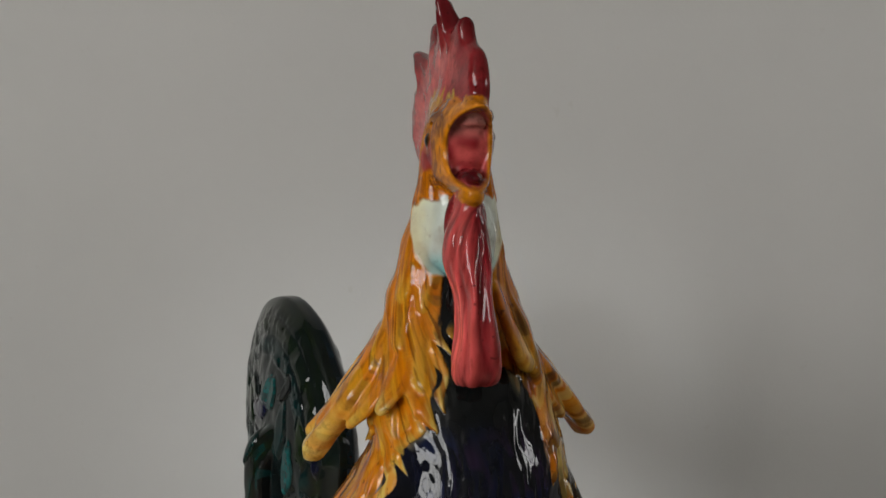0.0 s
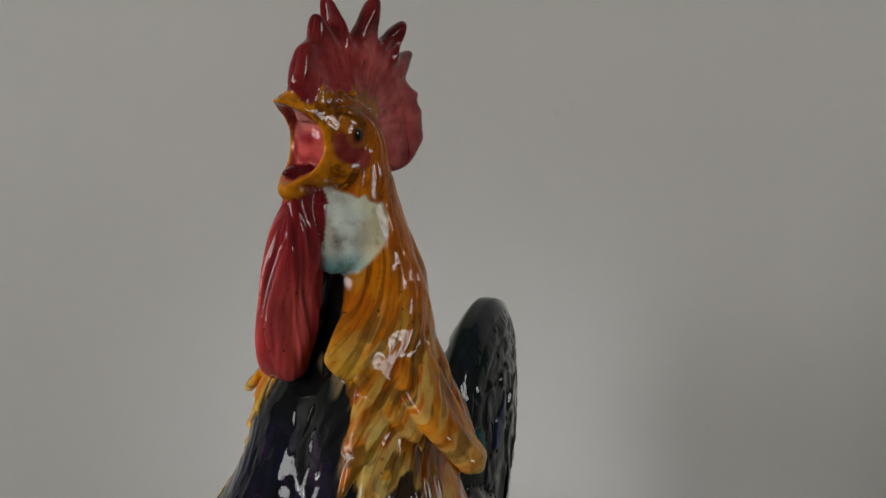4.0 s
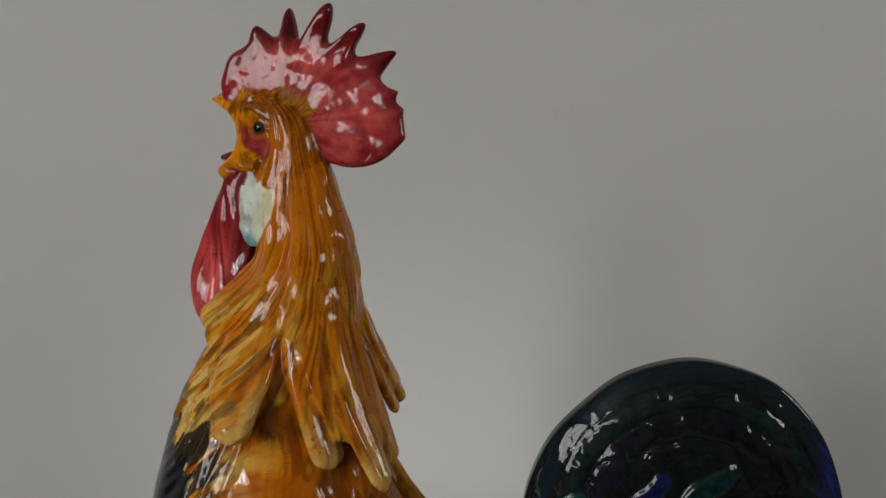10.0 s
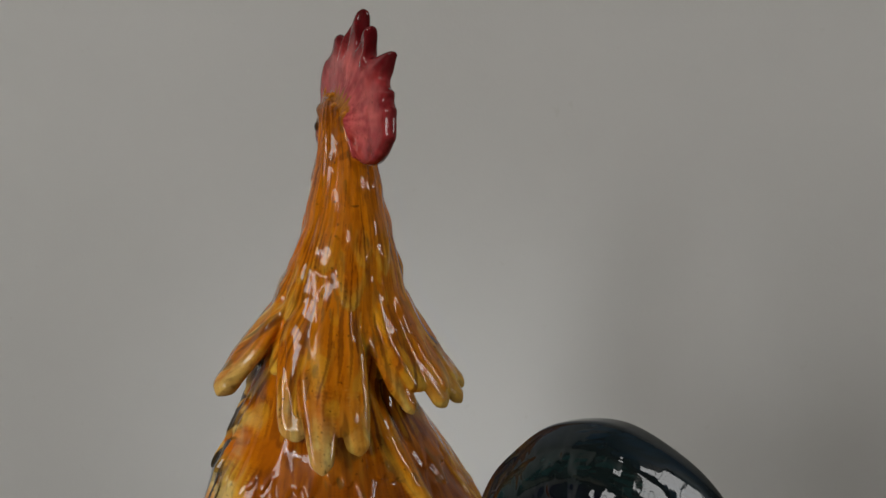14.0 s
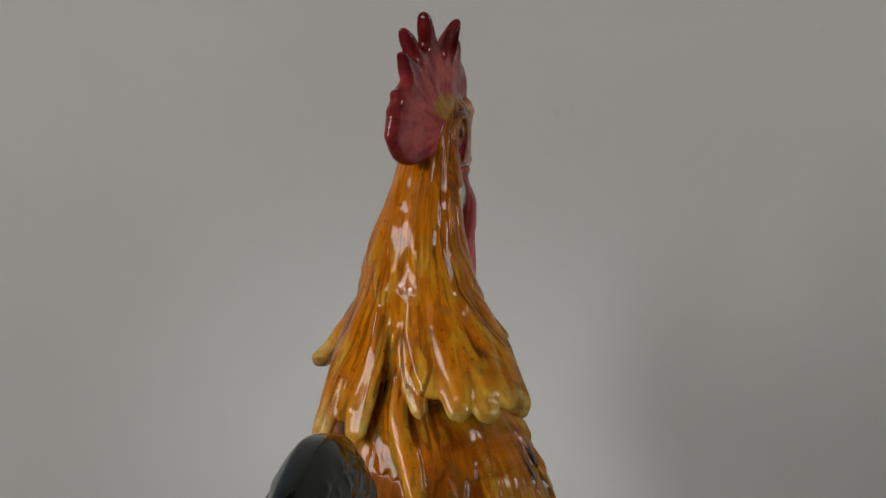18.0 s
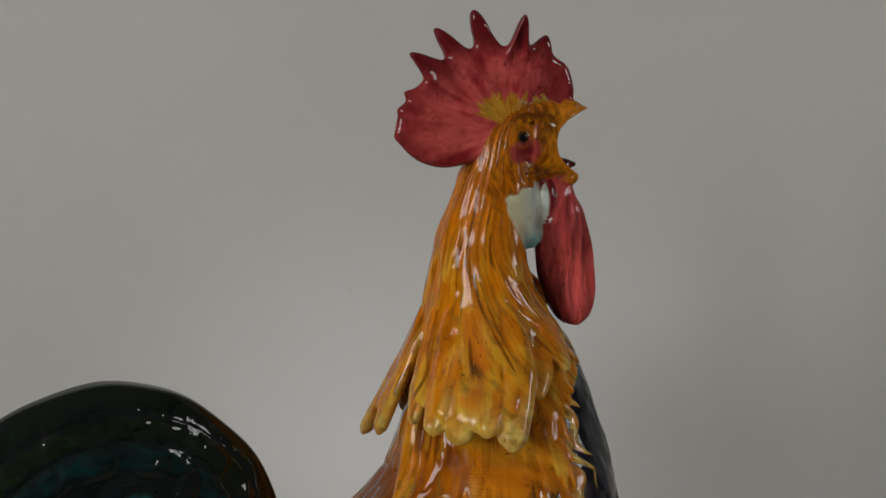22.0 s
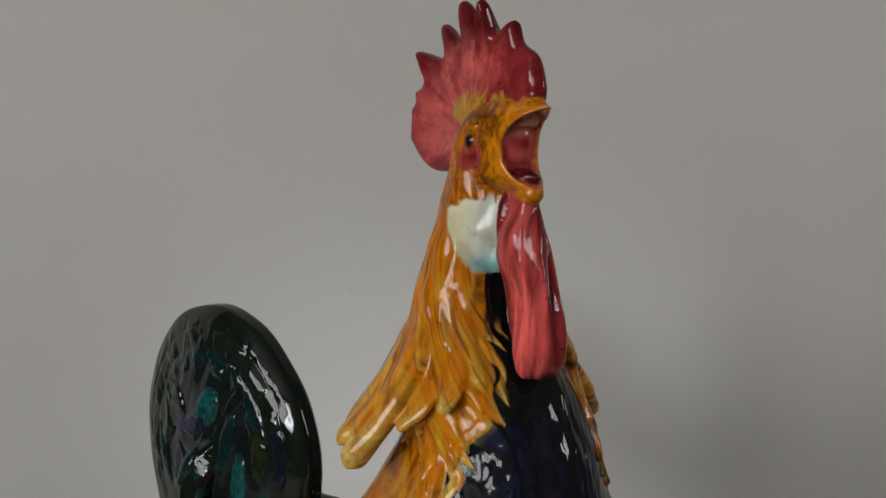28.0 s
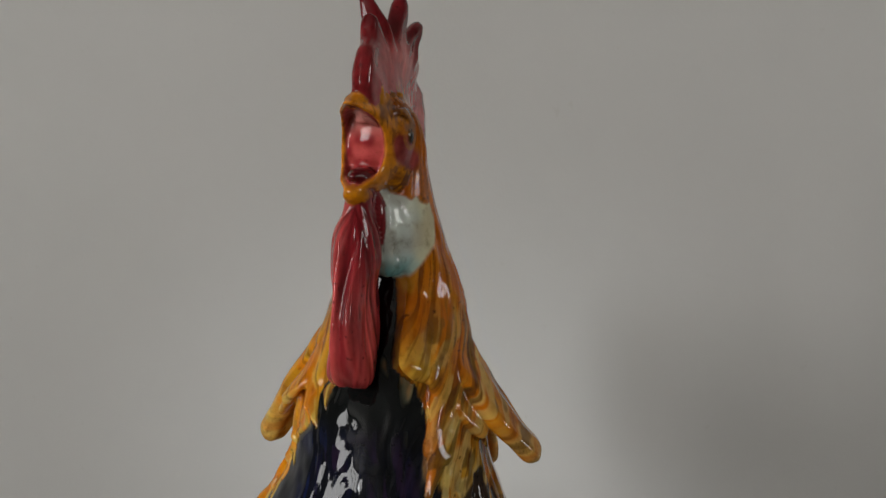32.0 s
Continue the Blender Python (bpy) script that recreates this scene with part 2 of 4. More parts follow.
SC = (0.0, 0.0, 0.0, 0.0, 0.0, 0.0, -0.0008, 0.0048, 0.0087, 0.0095, 0.0125, 0.0138, 0.0108, 0.0098, 0.009, 0.0088, 0.0088, 0.0082, 0.0074, 0.007, 0.0065, 0.006, 0.006, 0.006, 0.006)
core_b, core_f, core_w, core_c = curve(ST, SB), curve(ST, SF), curve(ST, SY), curve(ST, SC)


def core(phi, z):
    """A place on the neck and body: phi 0 is the breast, 90 degrees the bird's left side."""
    b, f = core_b(z), core_f(z)
    return np.stack([(b + f) / 2 + (f - b) / 2 * np.cos(phi), core_c(z) + core_w(z) * np.sin(phi), z + 0 * phi], -1)


def bib(z, side=0):
    """Angle of the black breast's edge at a height, on the bird's left (1), right (-1) or their mean."""
    left = np.radians(np.interp(z, (-0.33, -0.25, -0.235, -0.21, -0.20, -0.175, -0.16, -0.149, -0.14, -0.12, -0.095, -0.085), (95, 88, 82, 66, 52, 43, 42, 36, 19, 17, 15, 0)))
    right = np.radians(np.interp(z, (-0.33, -0.25, -0.22, -0.20, -0.187, -0.179, -0.172, -0.15, -0.12, -0.095, -0.085), (80, 72, 70, 67, 62, 54, 42, 30, 25, 22, 0)))
    return np.where(np.asarray(side) > 0, left, np.where(np.asarray(side) < 0, right, (left + right) / 2))


def core_paint(pts, phi, z):
    streak = grain(np.stack([phi * 22, z * 60, 0 * z], -1).reshape(-1, 3), 1).reshape(z.shape)
    fine = grain(np.stack([phi * 60, z * 120, 0 * z], -1).reshape(-1, 3), 2).reshape(z.shape)
    col = blend(RUST, OCHRE, streak * 1.2)
    # brown below the hackle, with the shade of its recess painted in
    col = blend(col, BROWN, smooth(-0.17, -0.20, z) * 0.75 * (0.5 + fine))
    col = blend(col, BROWN, smooth(-0.02, -0.005, z) * 0.8)
    breast = blend(INK, NAVY, fine * streak * 1.8 * smooth(-0.16, -0.19, z))
    turned = np.arctan2(np.sin(phi), np.cos(phi))
    fringe = grain(np.stack([phi * 13, z * 14, 0 * z], -1).reshape(-1, 3), 71).reshape(z.shape)
    edge = np.abs(turned) - bib(z, np.sign(turned)) - (fringe - 0.45) * 0.55 * smooth(-0.185, -0.22, z) - (streak - 0.5) * 0.12
    col = blend(breast, blend(col, STRAW, smooth(0.3, 0.05, edge) * 0.7 * streak), smooth(-0.02, 0.05, edge))
    return col


def build_core():
    z = np.linspace(-0.47, 0.002, 280)
    phi = np.linspace(0, 2 * math.pi, 180, endpoint=False)
    zz, pp = np.meshgrid(z, phi, indexing="ij")
    pts = core(pp, zz)
    tube(pts, core_paint(pts, pp, zz))


build_core()


def bezier(ctrl, s):
    c = np.asarray(ctrl, float)
    s = np.asarray(s)[:, None]
    if len(c) == 3:
        return (1 - s) ** 2 * c[0] + 2 * s * (1 - s) * c[1] + s**2 * c[2]
    return (1 - s) ** 3 * c[0] + 3 * s * (1 - s) ** 2 * c[1] + 3 * s**2 * (1 - s) * c[2] + s**3 * c[3]


def lock(path, out, width, thick, paint, rng, tip=0.55, grooves=2.0, k=28, root=0.45, free=False):
    """A lock of feathers: a flattened, grooved, tapering strand along a path; out: its outward side along the path."""
    s = np.linspace(0, 1, len(path))
    tan = np.gradient(path, axis=0)
    tan /= np.linalg.norm(tan, axis=1)[:, None] + 1e-9
    side = np.cross(out, tan)
    side /= np.linalg.norm(side, axis=1)[:, None] + 1e-9
    nor = np.cross(tan, side)
    taper = np.minimum(root + (1 - root) * smooth(0, 0.45, s), 1 - (1 - tip) * smooth(0.55, 1.0, s))
    end = np.sqrt(np.clip(1 - smooth(0.90, 1.0, s) ** 2, 0.02, 1))
    a = np.linspace(0, 2 * math.pi, k, endpoint=False)
    ph = rng.uniform(0, 6)
    ca, sa = np.cos(a), np.sin(a)
    rib = 1 + 0.12 * np.cos(grooves * math.pi * ca + ph) * (np.abs(sa) > 0.2)
    w = (width * taper * end)[:, None]
    h = (thick * (0.6 + 0.4 * smooth(0, 0.5, s)) * end)[:, None]
    x = np.sign(ca) * np.abs(ca) ** 0.85 * w
    y = np.sign(sa) * np.abs(sa) ** 0.9 * h * rib[None]
    pts = path[:, None] + side[:, None] * x[..., None] + nor[:, None] * y[..., None]
    cols = paint(s[:, None] + 0 * x, ca[None] + 0 * x, pts)
    tube(pts, cols, smooth(0.40, 0.66, s) if free else None)


def hackle_paint(rng, tipc=None, dark=0.0, least=0.3):
    o1, pale = rng.uniform(0, 90), rng.uniform(least, 1.0)
    tipc = STRAW if tipc is None else tipc

    def paint(s, v, pts):
        g = np.stack([v * 3.0 + o1, s * 2.2 + o1, 0 * s], -1).reshape(-1, 3)
        st = grain(g, 3).reshape(s.shape)
        fine = grain(np.stack([v * 8 + o1, s * 5, 0 * s + o1], -1).reshape(-1, 3), 4).reshape(s.shape)
        col = blend(blend(RUST, OCHRE, st * 1.5), BROWN, (fine < 0.28) * 0.55)
        col = blend(col, STRAW, smooth(0.6, 0.85, fine) * 0.22 * pale)
        col = blend(col, tipc, smooth(0.60, 1.0, s + 0.35 * (st - 0.5)) * (0.30 + 0.70 * pale))
        if dark:
            col = blend(col, INK, smooth(0.62, 0.8, s + 0.5 * (fine - 0.5)) * dark)
        return col
    return paint


def neck_path(phi0, phi1, z0, z1, lift, m=40, sink=0.0015):
    s = np.linspace(0, 1, m)
    phi = phi0 + (phi1 - phi0) * s
    z = z0 + (z1 - z0) * s
    p = core(phi, z)
    q = core(phi, z - 0.001)
    dphi = core(phi + 0.02, z) - p
    dz = q - p
    out = np.cross(dz, dphi)
    out /= np.linalg.norm(out, axis=1)[:, None] + 1e-9
    cen = p - np.stack([(core_b(z) + core_f(z)) / 2, core_c(z), z], -1)
    sign = np.sign((out * cen).sum(1))[:, None]
    out = out * sign
    return p + out * ((-sink + (lift + sink) * s**1.6)[:, None]), out


# hackle: overlapping rows of locks down the neck
def build_hackle():
    rng = np.random.default_rng(7)
    rows = [(-0.062, 0.060, 9, 0.0085, 0.0012), (-0.085, 0.066, 12, 0.0095, 0.0018),
            (-0.108, 0.066, 15, 0.0105, 0.0028), (-0.130, 0.058, 17, 0.0105, 0.0036)]
    for z0, length, count, width, lift in rows:
        for i in range(count):
            phi = 0.62 + (2 * math.pi - 1.24) * (i + 0.5 + rng.uniform(-0.3, 0.3)) / count
            zz = z0 + rng.uniform(-0.010, 0.010)
            le = length * rng.uniform(0.8, 1.25)
            drift = rng.uniform(-0.06, 0.06) - 0.30 * math.sin(phi) * float(smooth(-0.7, 0.2, np.array(math.cos(phi))))
            p, out = neck_path(phi, phi + drift, zz, zz - le, lift * rng.uniform(0.5, 1.2))
            if np.cos(phi) > (0.72 if z0 > -0.1 else 0.42):
                continue
            lock(p, out, width * rng.uniform(0.7, 1.3), 0.0013, hackle_paint(rng), rng, tip=rng.uniform(0.3, 0.6), grooves=rng.uniform(1.0, 2))


KIND[0] = 1
build_hackle()


# free hackle tips: where they leave the neck (angle, height), how they bend, and their ends
def tip_lock(phi, z0, bend, end, width, thick, rng, paint=None, tip=0.5, grooves=2.5, free=True):
    a = core(np.array([phi]), np.array([z0]))[0]
    a2 = core(np.array([phi]), np.array([z0 - 0.035]))[0]
    inward = np.array((math.cos(phi), math.sin(phi), 0.0))
    a, a2 = a - inward * (thick + 0.002), a2 - inward * 0.0015
    end = np.asarray(end, float)
    path = bezier([a, a2, a2 * 0.42 + end * 0.58 + np.asarray(bend), end], np.linspace(0, 1, 48))
    cen = np.stack([(core_b(path[:, 2]) + core_f(path[:, 2])) / 2, core_c(path[:, 2]), path[:, 2] + 0.0], -1)
    out = path - cen
    out[:, 2] = np.linalg.norm(out[:, :2], axis=1) * 0.45
    out /= np.linalg.norm(out, axis=1)[:, None]
    lock(path, out, width, thick, paint or hackle_paint(rng, tipc=CREAM), rng, tip=tip, grooves=grooves, free=free)


def build_tips():
    rng = np.random.default_rng(21)
    hero = [  # angle and height of the root, bend, end, half width, half thickness
        (1.45, -0.115, (0.004, -0.004, 0.006), (0.0620, 0.0955, -0.197), 0.0185, 0.0066, 0.60),
        (1.20, -0.120, (0.004, 0.0, 0.004), (0.0850, 0.0700, -0.180), 0.0120, 0.0030, 0.4),
        (2.10, -0.110, (0.0, 0.002, 0.0), (0.0172, 0.0530, -0.219), 0.0140, 0.0052, 0.8),
        (2.45, -0.115, (-0.004, 0.0, 0.0), (-0.0141, 0.0441, -0.232), 0.0140, 0.0052, 0.55),
        (2.85, -0.115, (-0.004, 0.0, 0.0), (-0.0080, 0.0180, -0.224), 0.0130, 0.0048, 0.62),
        (3.40, -0.120, (-0.002, 0.0, 0.0), (0.0060, -0.0230, -0.205), 0.0110, 0.0042, 0.5),
        (3.85, -0.115, (0.0, 0.0, 0.002), (0.0133, -0.0495, -0.204), 0.0130, 0.0050, 0.62),
        (4.20, -0.115, (0.0, 0.0, 0.002), (0.0236, -0.0655, -0.2055), 0.0130, 0.0050, 0.68),
        (4.70, -0.110, (0.002, 0.004, 0.004), (0.0560, -0.0765, -0.208), 0.0165, 0.0074, 0.56),
        (4.45, -0.118, (0.0, 0.002, 0.004), (0.0400, -0.0735, -0.199), 0.0130, 0.0056, 0.65),
        (5.05, -0.120, (0.004, 0.0, 0.0), (0.0780, -0.0560, -0.182), 0.0110, 0.0030, 0.40),
        (5.35, -0.115, (0.006, 0.0, 0.0), (0.1010, -0.0430, -0.168), 0.0085, 0.0032, 0.45),
        (0.95, -0.115, (0.006, 0.0, 0.0), (0.1000, 0.0560, -0.172), 0.0090, 0.0034, 0.45)]
    for phi, z0, bend, end, w, th, tip in hero:
        tip_lock(phi, z0, bend, end, w, th, rng, hackle_paint(rng, tipc=blend(STRAW, CREAM, np.array(rng.uniform(0.2, 0.9))), least=0.6), tip)
    # webs that join the fingers of a cluster
    for ids, cut, half, th in (((0, 1), 0.22, 0.0160, 0.0036), ((2, 3), 0.18, 0.0165, 0.0042), ((3, 4), 0.14, 0.0150, 0.0040), ((5, 6), 0.14, 0.0150, 0.0036), ((6, 7), 0.10, 0.0150, 0.0040), ((7, 9), 0.09, 0.0130, 0.0040), ((9, 8), 0.12, 0.0150, 0.0040)):
        phi = sum(hero[i][0] for i in ids) / len(ids)
        root = core(np.array([phi]), np.array([-0.105]))[0]
        end = sum(np.array(hero[i][3]) for i in ids) / len(ids)
        tip_lock(phi, -0.105, (0.0, 0.0, 0.002), end + (root - end) * cut, half, th, rng, hackle_paint(rng, tipc=STRAW), 0.75, 1.0, False)
    # curtains beside the wattle
    def strand(ctrl, out, width, thick, tip=0.55, tint=STRAW, dark=0.0):
        path = bezier(ctrl, np.linspace(0, 1, 40))
        lock(path, np.tile(np.asarray(out, float), (40, 1)), width, thick, hackle_paint(rng, tipc=tint, dark=dark), rng, tip=tip, grooves=1.2, root=0.9, free=True)
    strand([(0.060, 0.031, -0.088), (0.078, 0.031, -0.108), (0.096, 0.032, -0.125), (0.1150, 0.0385, -0.1440)], (0.6, 1, 0.2), 0.0128, 0.0042, 0.95)
    strand([(0.056, 0.040, -0.100), (0.072, 0.046, -0.122), (0.090, 0.051, -0.142), (0.1040, 0.0485, -0.1560)], (0.3, 1, 0.25), 0.0150, 0.0038, 0.85)
    strand([(0.076, 0.050, -0.130), (0.092, 0.053, -0.150), (0.106, 0.053, -0.166), (0.1185, 0.0470, -0.186)], (0.45, 1, 0.2), 0.0090, 0.0034, 0.5, CREAM, 0.3)
    strand([(0.084, 0.054, -0.150), (0.098, 0.056, -0.172), (0.110, 0.056, -0.190), (0.1240, 0.0500, -0.209)], (0.45, 1, 0.2), 0.0060, 0.0028, 0.4, CREAM, 0.4)
    p, out = neck_path(-1.08, -0.64, -0.088, -0.155, 0.0008)
    lock(p, out, 0.0080, 0.0023, hackle_paint(rng), rng, tip=0.5)
    # pointed ends over the black breast: angle and height of the end
    for side, tips in ((-1, ((30, -0.171, 0.028, 0.60), (40, -0.168, 0.040, 0.40), (55, -0.188, 0.038, 0.42), (62, -0.201, 0.046, 0.32), (66, -0.2195, 0.050, 0.26), (70, -0.240, 0.05, 0.2), (72, -0.262, 0.05, 0.2))),
                       (1, ((44, -0.1740, 0.045, 0.3), (40, -0.2040, 0.05, 0.34), (48, -0.216, 0.05, 0.3), (55, -0.224, 0.05, 0.28), (62, -0.219, 0.05, 0.26), (68, -0.230, 0.05, 0.24), (76, -0.222, 0.05, 0.22), (82, -0.238, 0.055, 0.2), (90, -0.245, 0.06, 0.2), (70, -0.262, 0.05, 0.2)))):
        for deg, z1, le, swing in tips:
            ph = side * radians(deg)
            p, out = neck_path(ph + side * swing, ph, z1 + le, z1, 0.0020 if deg > 35 else 0.0006)
            lock(p, out, 0.0048 if side < 0 else rng.uniform(0.0032, 0.0048), 0.0024, hackle_paint(rng, tipc=blend(STRAW, CREAM, np.array(0.4))), rng, tip=0.2, grooves=1.2)
    # second layer on the shoulders and the side of the breast, black between the yellow ends
    for row, (z0, le) in enumerate(((-0.150, 0.055), (-0.172, 0.06), (-0.198, 0.065), (-0.222, 0.07), (-0.25, 0.07))):
        for side in (1, -1):
            for i in range(7 + row):
                lo = float(bib(z0 - 0.055, side)) + 0.05
                a = lo + ((1.36 if row < 2 else 2.10) - lo) * (i + rng.uniform(-0.2, 0.2)) / (6 + row)
                ph = a if side > 0 else 2 * math.pi - a
                zz = z0 + rng.uniform(-0.008, 0.008)
                p, out = neck_path(ph, ph + rng.uniform(-0.03, 0.03), zz, zz - le * rng.uniform(0.8, 1.15), 0.0022)
                if (i == 0 and row < 2) or (i < 3 and row > 1 and rng.random() < 0.45):
                    continue
                front = i < 4
                lock(p, out, rng.uniform(0.0040, 0.0072), 0.0016, hackle_paint(rng, dark=0.95 if front and row > 1 and rng.random() < 0.6 else 0.0), rng, tip=0.3, grooves=1.5)
    # saddle: long rust feathers down the back
    for i in range(16):
        ph = 2.15 + 2.0 * (i + rng.uniform(-0.2, 0.2)) / 15
        for z0 in (-0.185, -0.225, -0.262):
            zz = z0 + rng.uniform(-0.01, 0.01)
            p, out = neck_path(ph, ph, zz, zz - 0.07, 0.002)

            def saddle(s, v, pts, o=rng.uniform(0, 50)):
                g = grain(np.stack([v * 5 + o, s * 4, 0 * s], -1).reshape(-1, 3), 5).reshape(s.shape)
                return blend(blend(BROWN, RUST * 0.85, g * 1.35), OCHRE, smooth(0.6, 0.9, g) * 0.3)
            lock(p, out, 0.0100, 0.0008, saddle, rng, tip=0.35, grooves=2)


KIND[0] = 1
build_tips()
mid_p, mid_o = neck_path(3.25, 3.62, -0.150, -0.285, 0.0045, 60)
lock(mid_p, mid_o, 0.0085, 0.0042, hackle_paint(np.random.default_rng(31)), np.random.default_rng(32), tip=0.6, grooves=1.2)


# comb: a fan-shaped blade with pointed spikes, standing in the head's middle plane
COMB_C = (0.070, -0.015)
comb_base = curve([radians(a) for a in (5, 27, 50, 75, 93, 117, 138, 160, 184, 200, 213, 228)],
                  (0.040, 0.0535, 0.0575, 0.0525, 0.0495, 0.0525, 0.0560, 0.0655, 0.0735, 0.0640, 0.0490, 0.028))
SPIKES = (  # angle, height, half widths towards the front and the rear, lean to the side
    (44, 0.0022, 9, 9, 0.001), (66.5, 0.0120, 7.5, 6.5, -0.001), (83.7, 0.0225, 5.6, 5.6, -0.010), (108.5, 0.0268, 10.5, 4.8, 0.000),
    (128.5, 0.0245, 9.0, 4.2, 0.004), (146.0, 0.0215, 9.0, 4.0, -0.003), (163.5, 0.0056, 3.4, 2.4, 0.0), (172, 0.0030, 3.0, 2.6, 0.0),
    (186, 0.0020, 4.0, 3.0, 0.0), (25, 0.0012, 6, 6, 0.0))


def build_comb():
    th = np.linspace(radians(5), radians(228), 360)
    edge = comb_base(th)
    lean = 0 * th
    for deg, h, wf, wr, y in SPIKES:
        u = (th - radians(deg)) / np.where(th < radians(deg), radians(wf), radians(wr))
        shape = np.exp(-np.abs(u) ** 1.9 * 1.3)
        edge = edge + h * shape
        lean = lean + y * np.exp(-(((th - radians(deg)) / radians(8)) ** 2))
    rho = np.concatenate([np.linspace(0.0, 0.86, 30), np.linspace(0.88, 1.0, 14)])
    R, TH = np.meshgrid(rho, th, indexing="ij")
    r = R * edge[None]
    x = COMB_C[0] + r * np.cos(TH)
    z = COMB_C[1] + r * np.sin(TH)
    mid = -0.0008 + 0.056 * (x - 0.0) + lean[None] * smooth(0.72, 1.0, R)
    mid = mid + 0.0007 * np.sin(TH * 4) * R
    rim_d = np.clip((edge[None] - r) / 0.0055, 0, 1)
    half = (0.0078 - 0.0030 * np.clip(r / 0.07, 0, 1.3)) * np.sqrt(np.clip(1 - (1 - rim_d) ** 2, 0.03, 1))
    half = half + 0.0040 * np.exp(-((r / 0.022) ** 2))

    def side_paint(x, z, sgn):
        g = grain(np.stack([TH * 9, R * 4, 0 * R + sgn], -1).reshape(-1, 3), 8).reshape(R.shape)
        f = grain(np.stack([x * 260, z * 260, 0 * x + sgn], -1).reshape(-1, 3), 9).reshape(R.shape)
        over = r - comb_base(TH)
        rim = smooth(-0.012, 0.012, over + 0.008 * (g - 0.5))
        rim = np.maximum(rim, 0.55 * smooth(0.93, 1.0, R))
        spot = grain(np.stack([x * 95, z * 95, 0 * x + sgn * 5], -1).reshape(-1, 3), 72).reshape(R.shape)
        ray = grain(np.stack([TH * 16, R * 2.2, 0 * R + sgn], -1).reshape(-1, 3), 91).reshape(R.shape)
        col = blend(ROSE * 1.1, CRIMSON * 0.95, 0.85 * smooth(0.35, 0.75, 0.42 * spot + 0.22 * f + 0.38 * ray))
        col = blend(col, CRIMSON * 0.7, smooth(radians(95), radians(35), TH) * 0.6)
        col = blend(col, CRIMSON * 0.8, smooth(0.62, 0.95, R) * 0.55)
        return blend(col, CRIMSON * 0.48, rim)
    left = np.stack([x, mid + half, z], -1)
    right = np.stack([x, mid - half, z], -1)
    # one closed loop per angle: out along the left face, back along the right
    loop = np.concatenate([left, right[::-1]], 0).transpose(1, 0, 2)
    cols = np.concatenate([side_paint(x, z, 0), side_paint(x, z, 1)[::-1]], 0).transpose(1, 0, 2)
    tube(loop, cols)


KIND[0] = 2
build_comb()


# wattle
def build_wattle():
    z = np.linspace(-0.040, -0.1475, 90)
    k = (-0.150, -0.1475, -0.144, -0.138, -0.128, -0.115, -0.100, -0.083, -0.070, -0.056, -0.040)
    xc = curve(k, (0.1236, 0.1236, 0.1238, 0.1236, 0.1222, 0.1195, 0.1160, 0.1123, 0.1112, 0.1090, 0.1072))
    xh = curve(k, (0.002, 0.0055, 0.0098, 0.0140, 0.0176, 0.0205, 0.0208, 0.0185, 0.0152, 0.0110, 0.0090))
    yh = curve(k, (0.003, 0.0100, 0.0128, 0.0136, 0.0134, 0.0118, 0.0102, 0.0126, 0.0118, 0.0080, 0.0065))
    yc = curve(k, (0.0068, 0.0068, 0.0068, 0.0068, 0.0068, 0.0064, 0.0052, 0.0030, 0.0030, 0.0038, 0.0045))
    a = np.linspace(0, 2 * math.pi, 80, endpoint=False)
    Z, A = np.meshgrid(z, a, indexing="ij")
    turned = np.arctan2(np.sin(A), np.cos(A))
    hollow = np.exp(-(((np.abs(turned) - 1.5) / 0.55) ** 2)) * np.exp(-(((Z + 0.118) / 0.021) ** 2))
    groove = np.exp(-(((turned - 0.15 - 0.25 * np.sin(70 * Z)) / 0.20) ** 2)) + 0.7 * np.exp(-(((turned + 0.80 + 3 * (Z + 0.1)) / 0.18) ** 2)) + 0.6 * np.exp(-(((turned - 2.3 - 4 * (Z + 0.1)) / 0.22) ** 2))
    fold = 1 + smooth(-0.05, -0.075, Z) * (0.05 * np.cos(3 * A + 14 * Z + 0.6) - 0.17 * groove * smooth(-0.149, -0.134, Z) - 0.30 * hollow + 0.018 * np.cos(9 * A - 30 * Z + np.sin(90 * Z)))
    pts = np.stack([xc(Z) + xh(Z) * np.cos(A) * fold, yc(Z) + yh(Z) * np.sign(np.sin(A)) * np.abs(np.sin(A)) ** 0.8 * fold, Z], -1)
    g = grain(np.stack([A * 4, Z * 45, 0 * Z], -1).reshape(-1, 3), 11).reshape(Z.shape)
    f = grain(np.stack([A * 9, Z * 30, 0 * Z], -1).reshape(-1, 3), 12).reshape(Z.shape)
    col = blend(CRIMSON * 0.8, ROSE, 0.02 + 0.75 * g * smooth(-0.07, -0.13, Z) + 2.0 * (fold - 1))
    col = blend(col, CRIMSON * 0.55, smooth(0.55, 0.9, f) * 0.6)
    col = blend(col, blend(CRIMSON, ROSE, 0.55 + 0.7 * g), smooth(0.2, -0.6, np.sin(A)) * 0.8)
    col = blend(col, CRIMSON * 0.5, smooth(-0.10, -0.07, Z) * smooth(0.4, 0.7, f) * 0.7 * (np.sin(A) > 0))
    col = blend(col, ROSE * 1.3, np.clip(1.3 * hollow, 0, 1) * (0.55 + 0.5 * g))
    col = blend(col, CRIMSON * 0.6, np.clip(groove, 0, 1) * 0.5 * smooth(-0.055, -0.08, Z))
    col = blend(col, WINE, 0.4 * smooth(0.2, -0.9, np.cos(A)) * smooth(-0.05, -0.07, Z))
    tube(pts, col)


KIND[0] = 3
build_wattle()


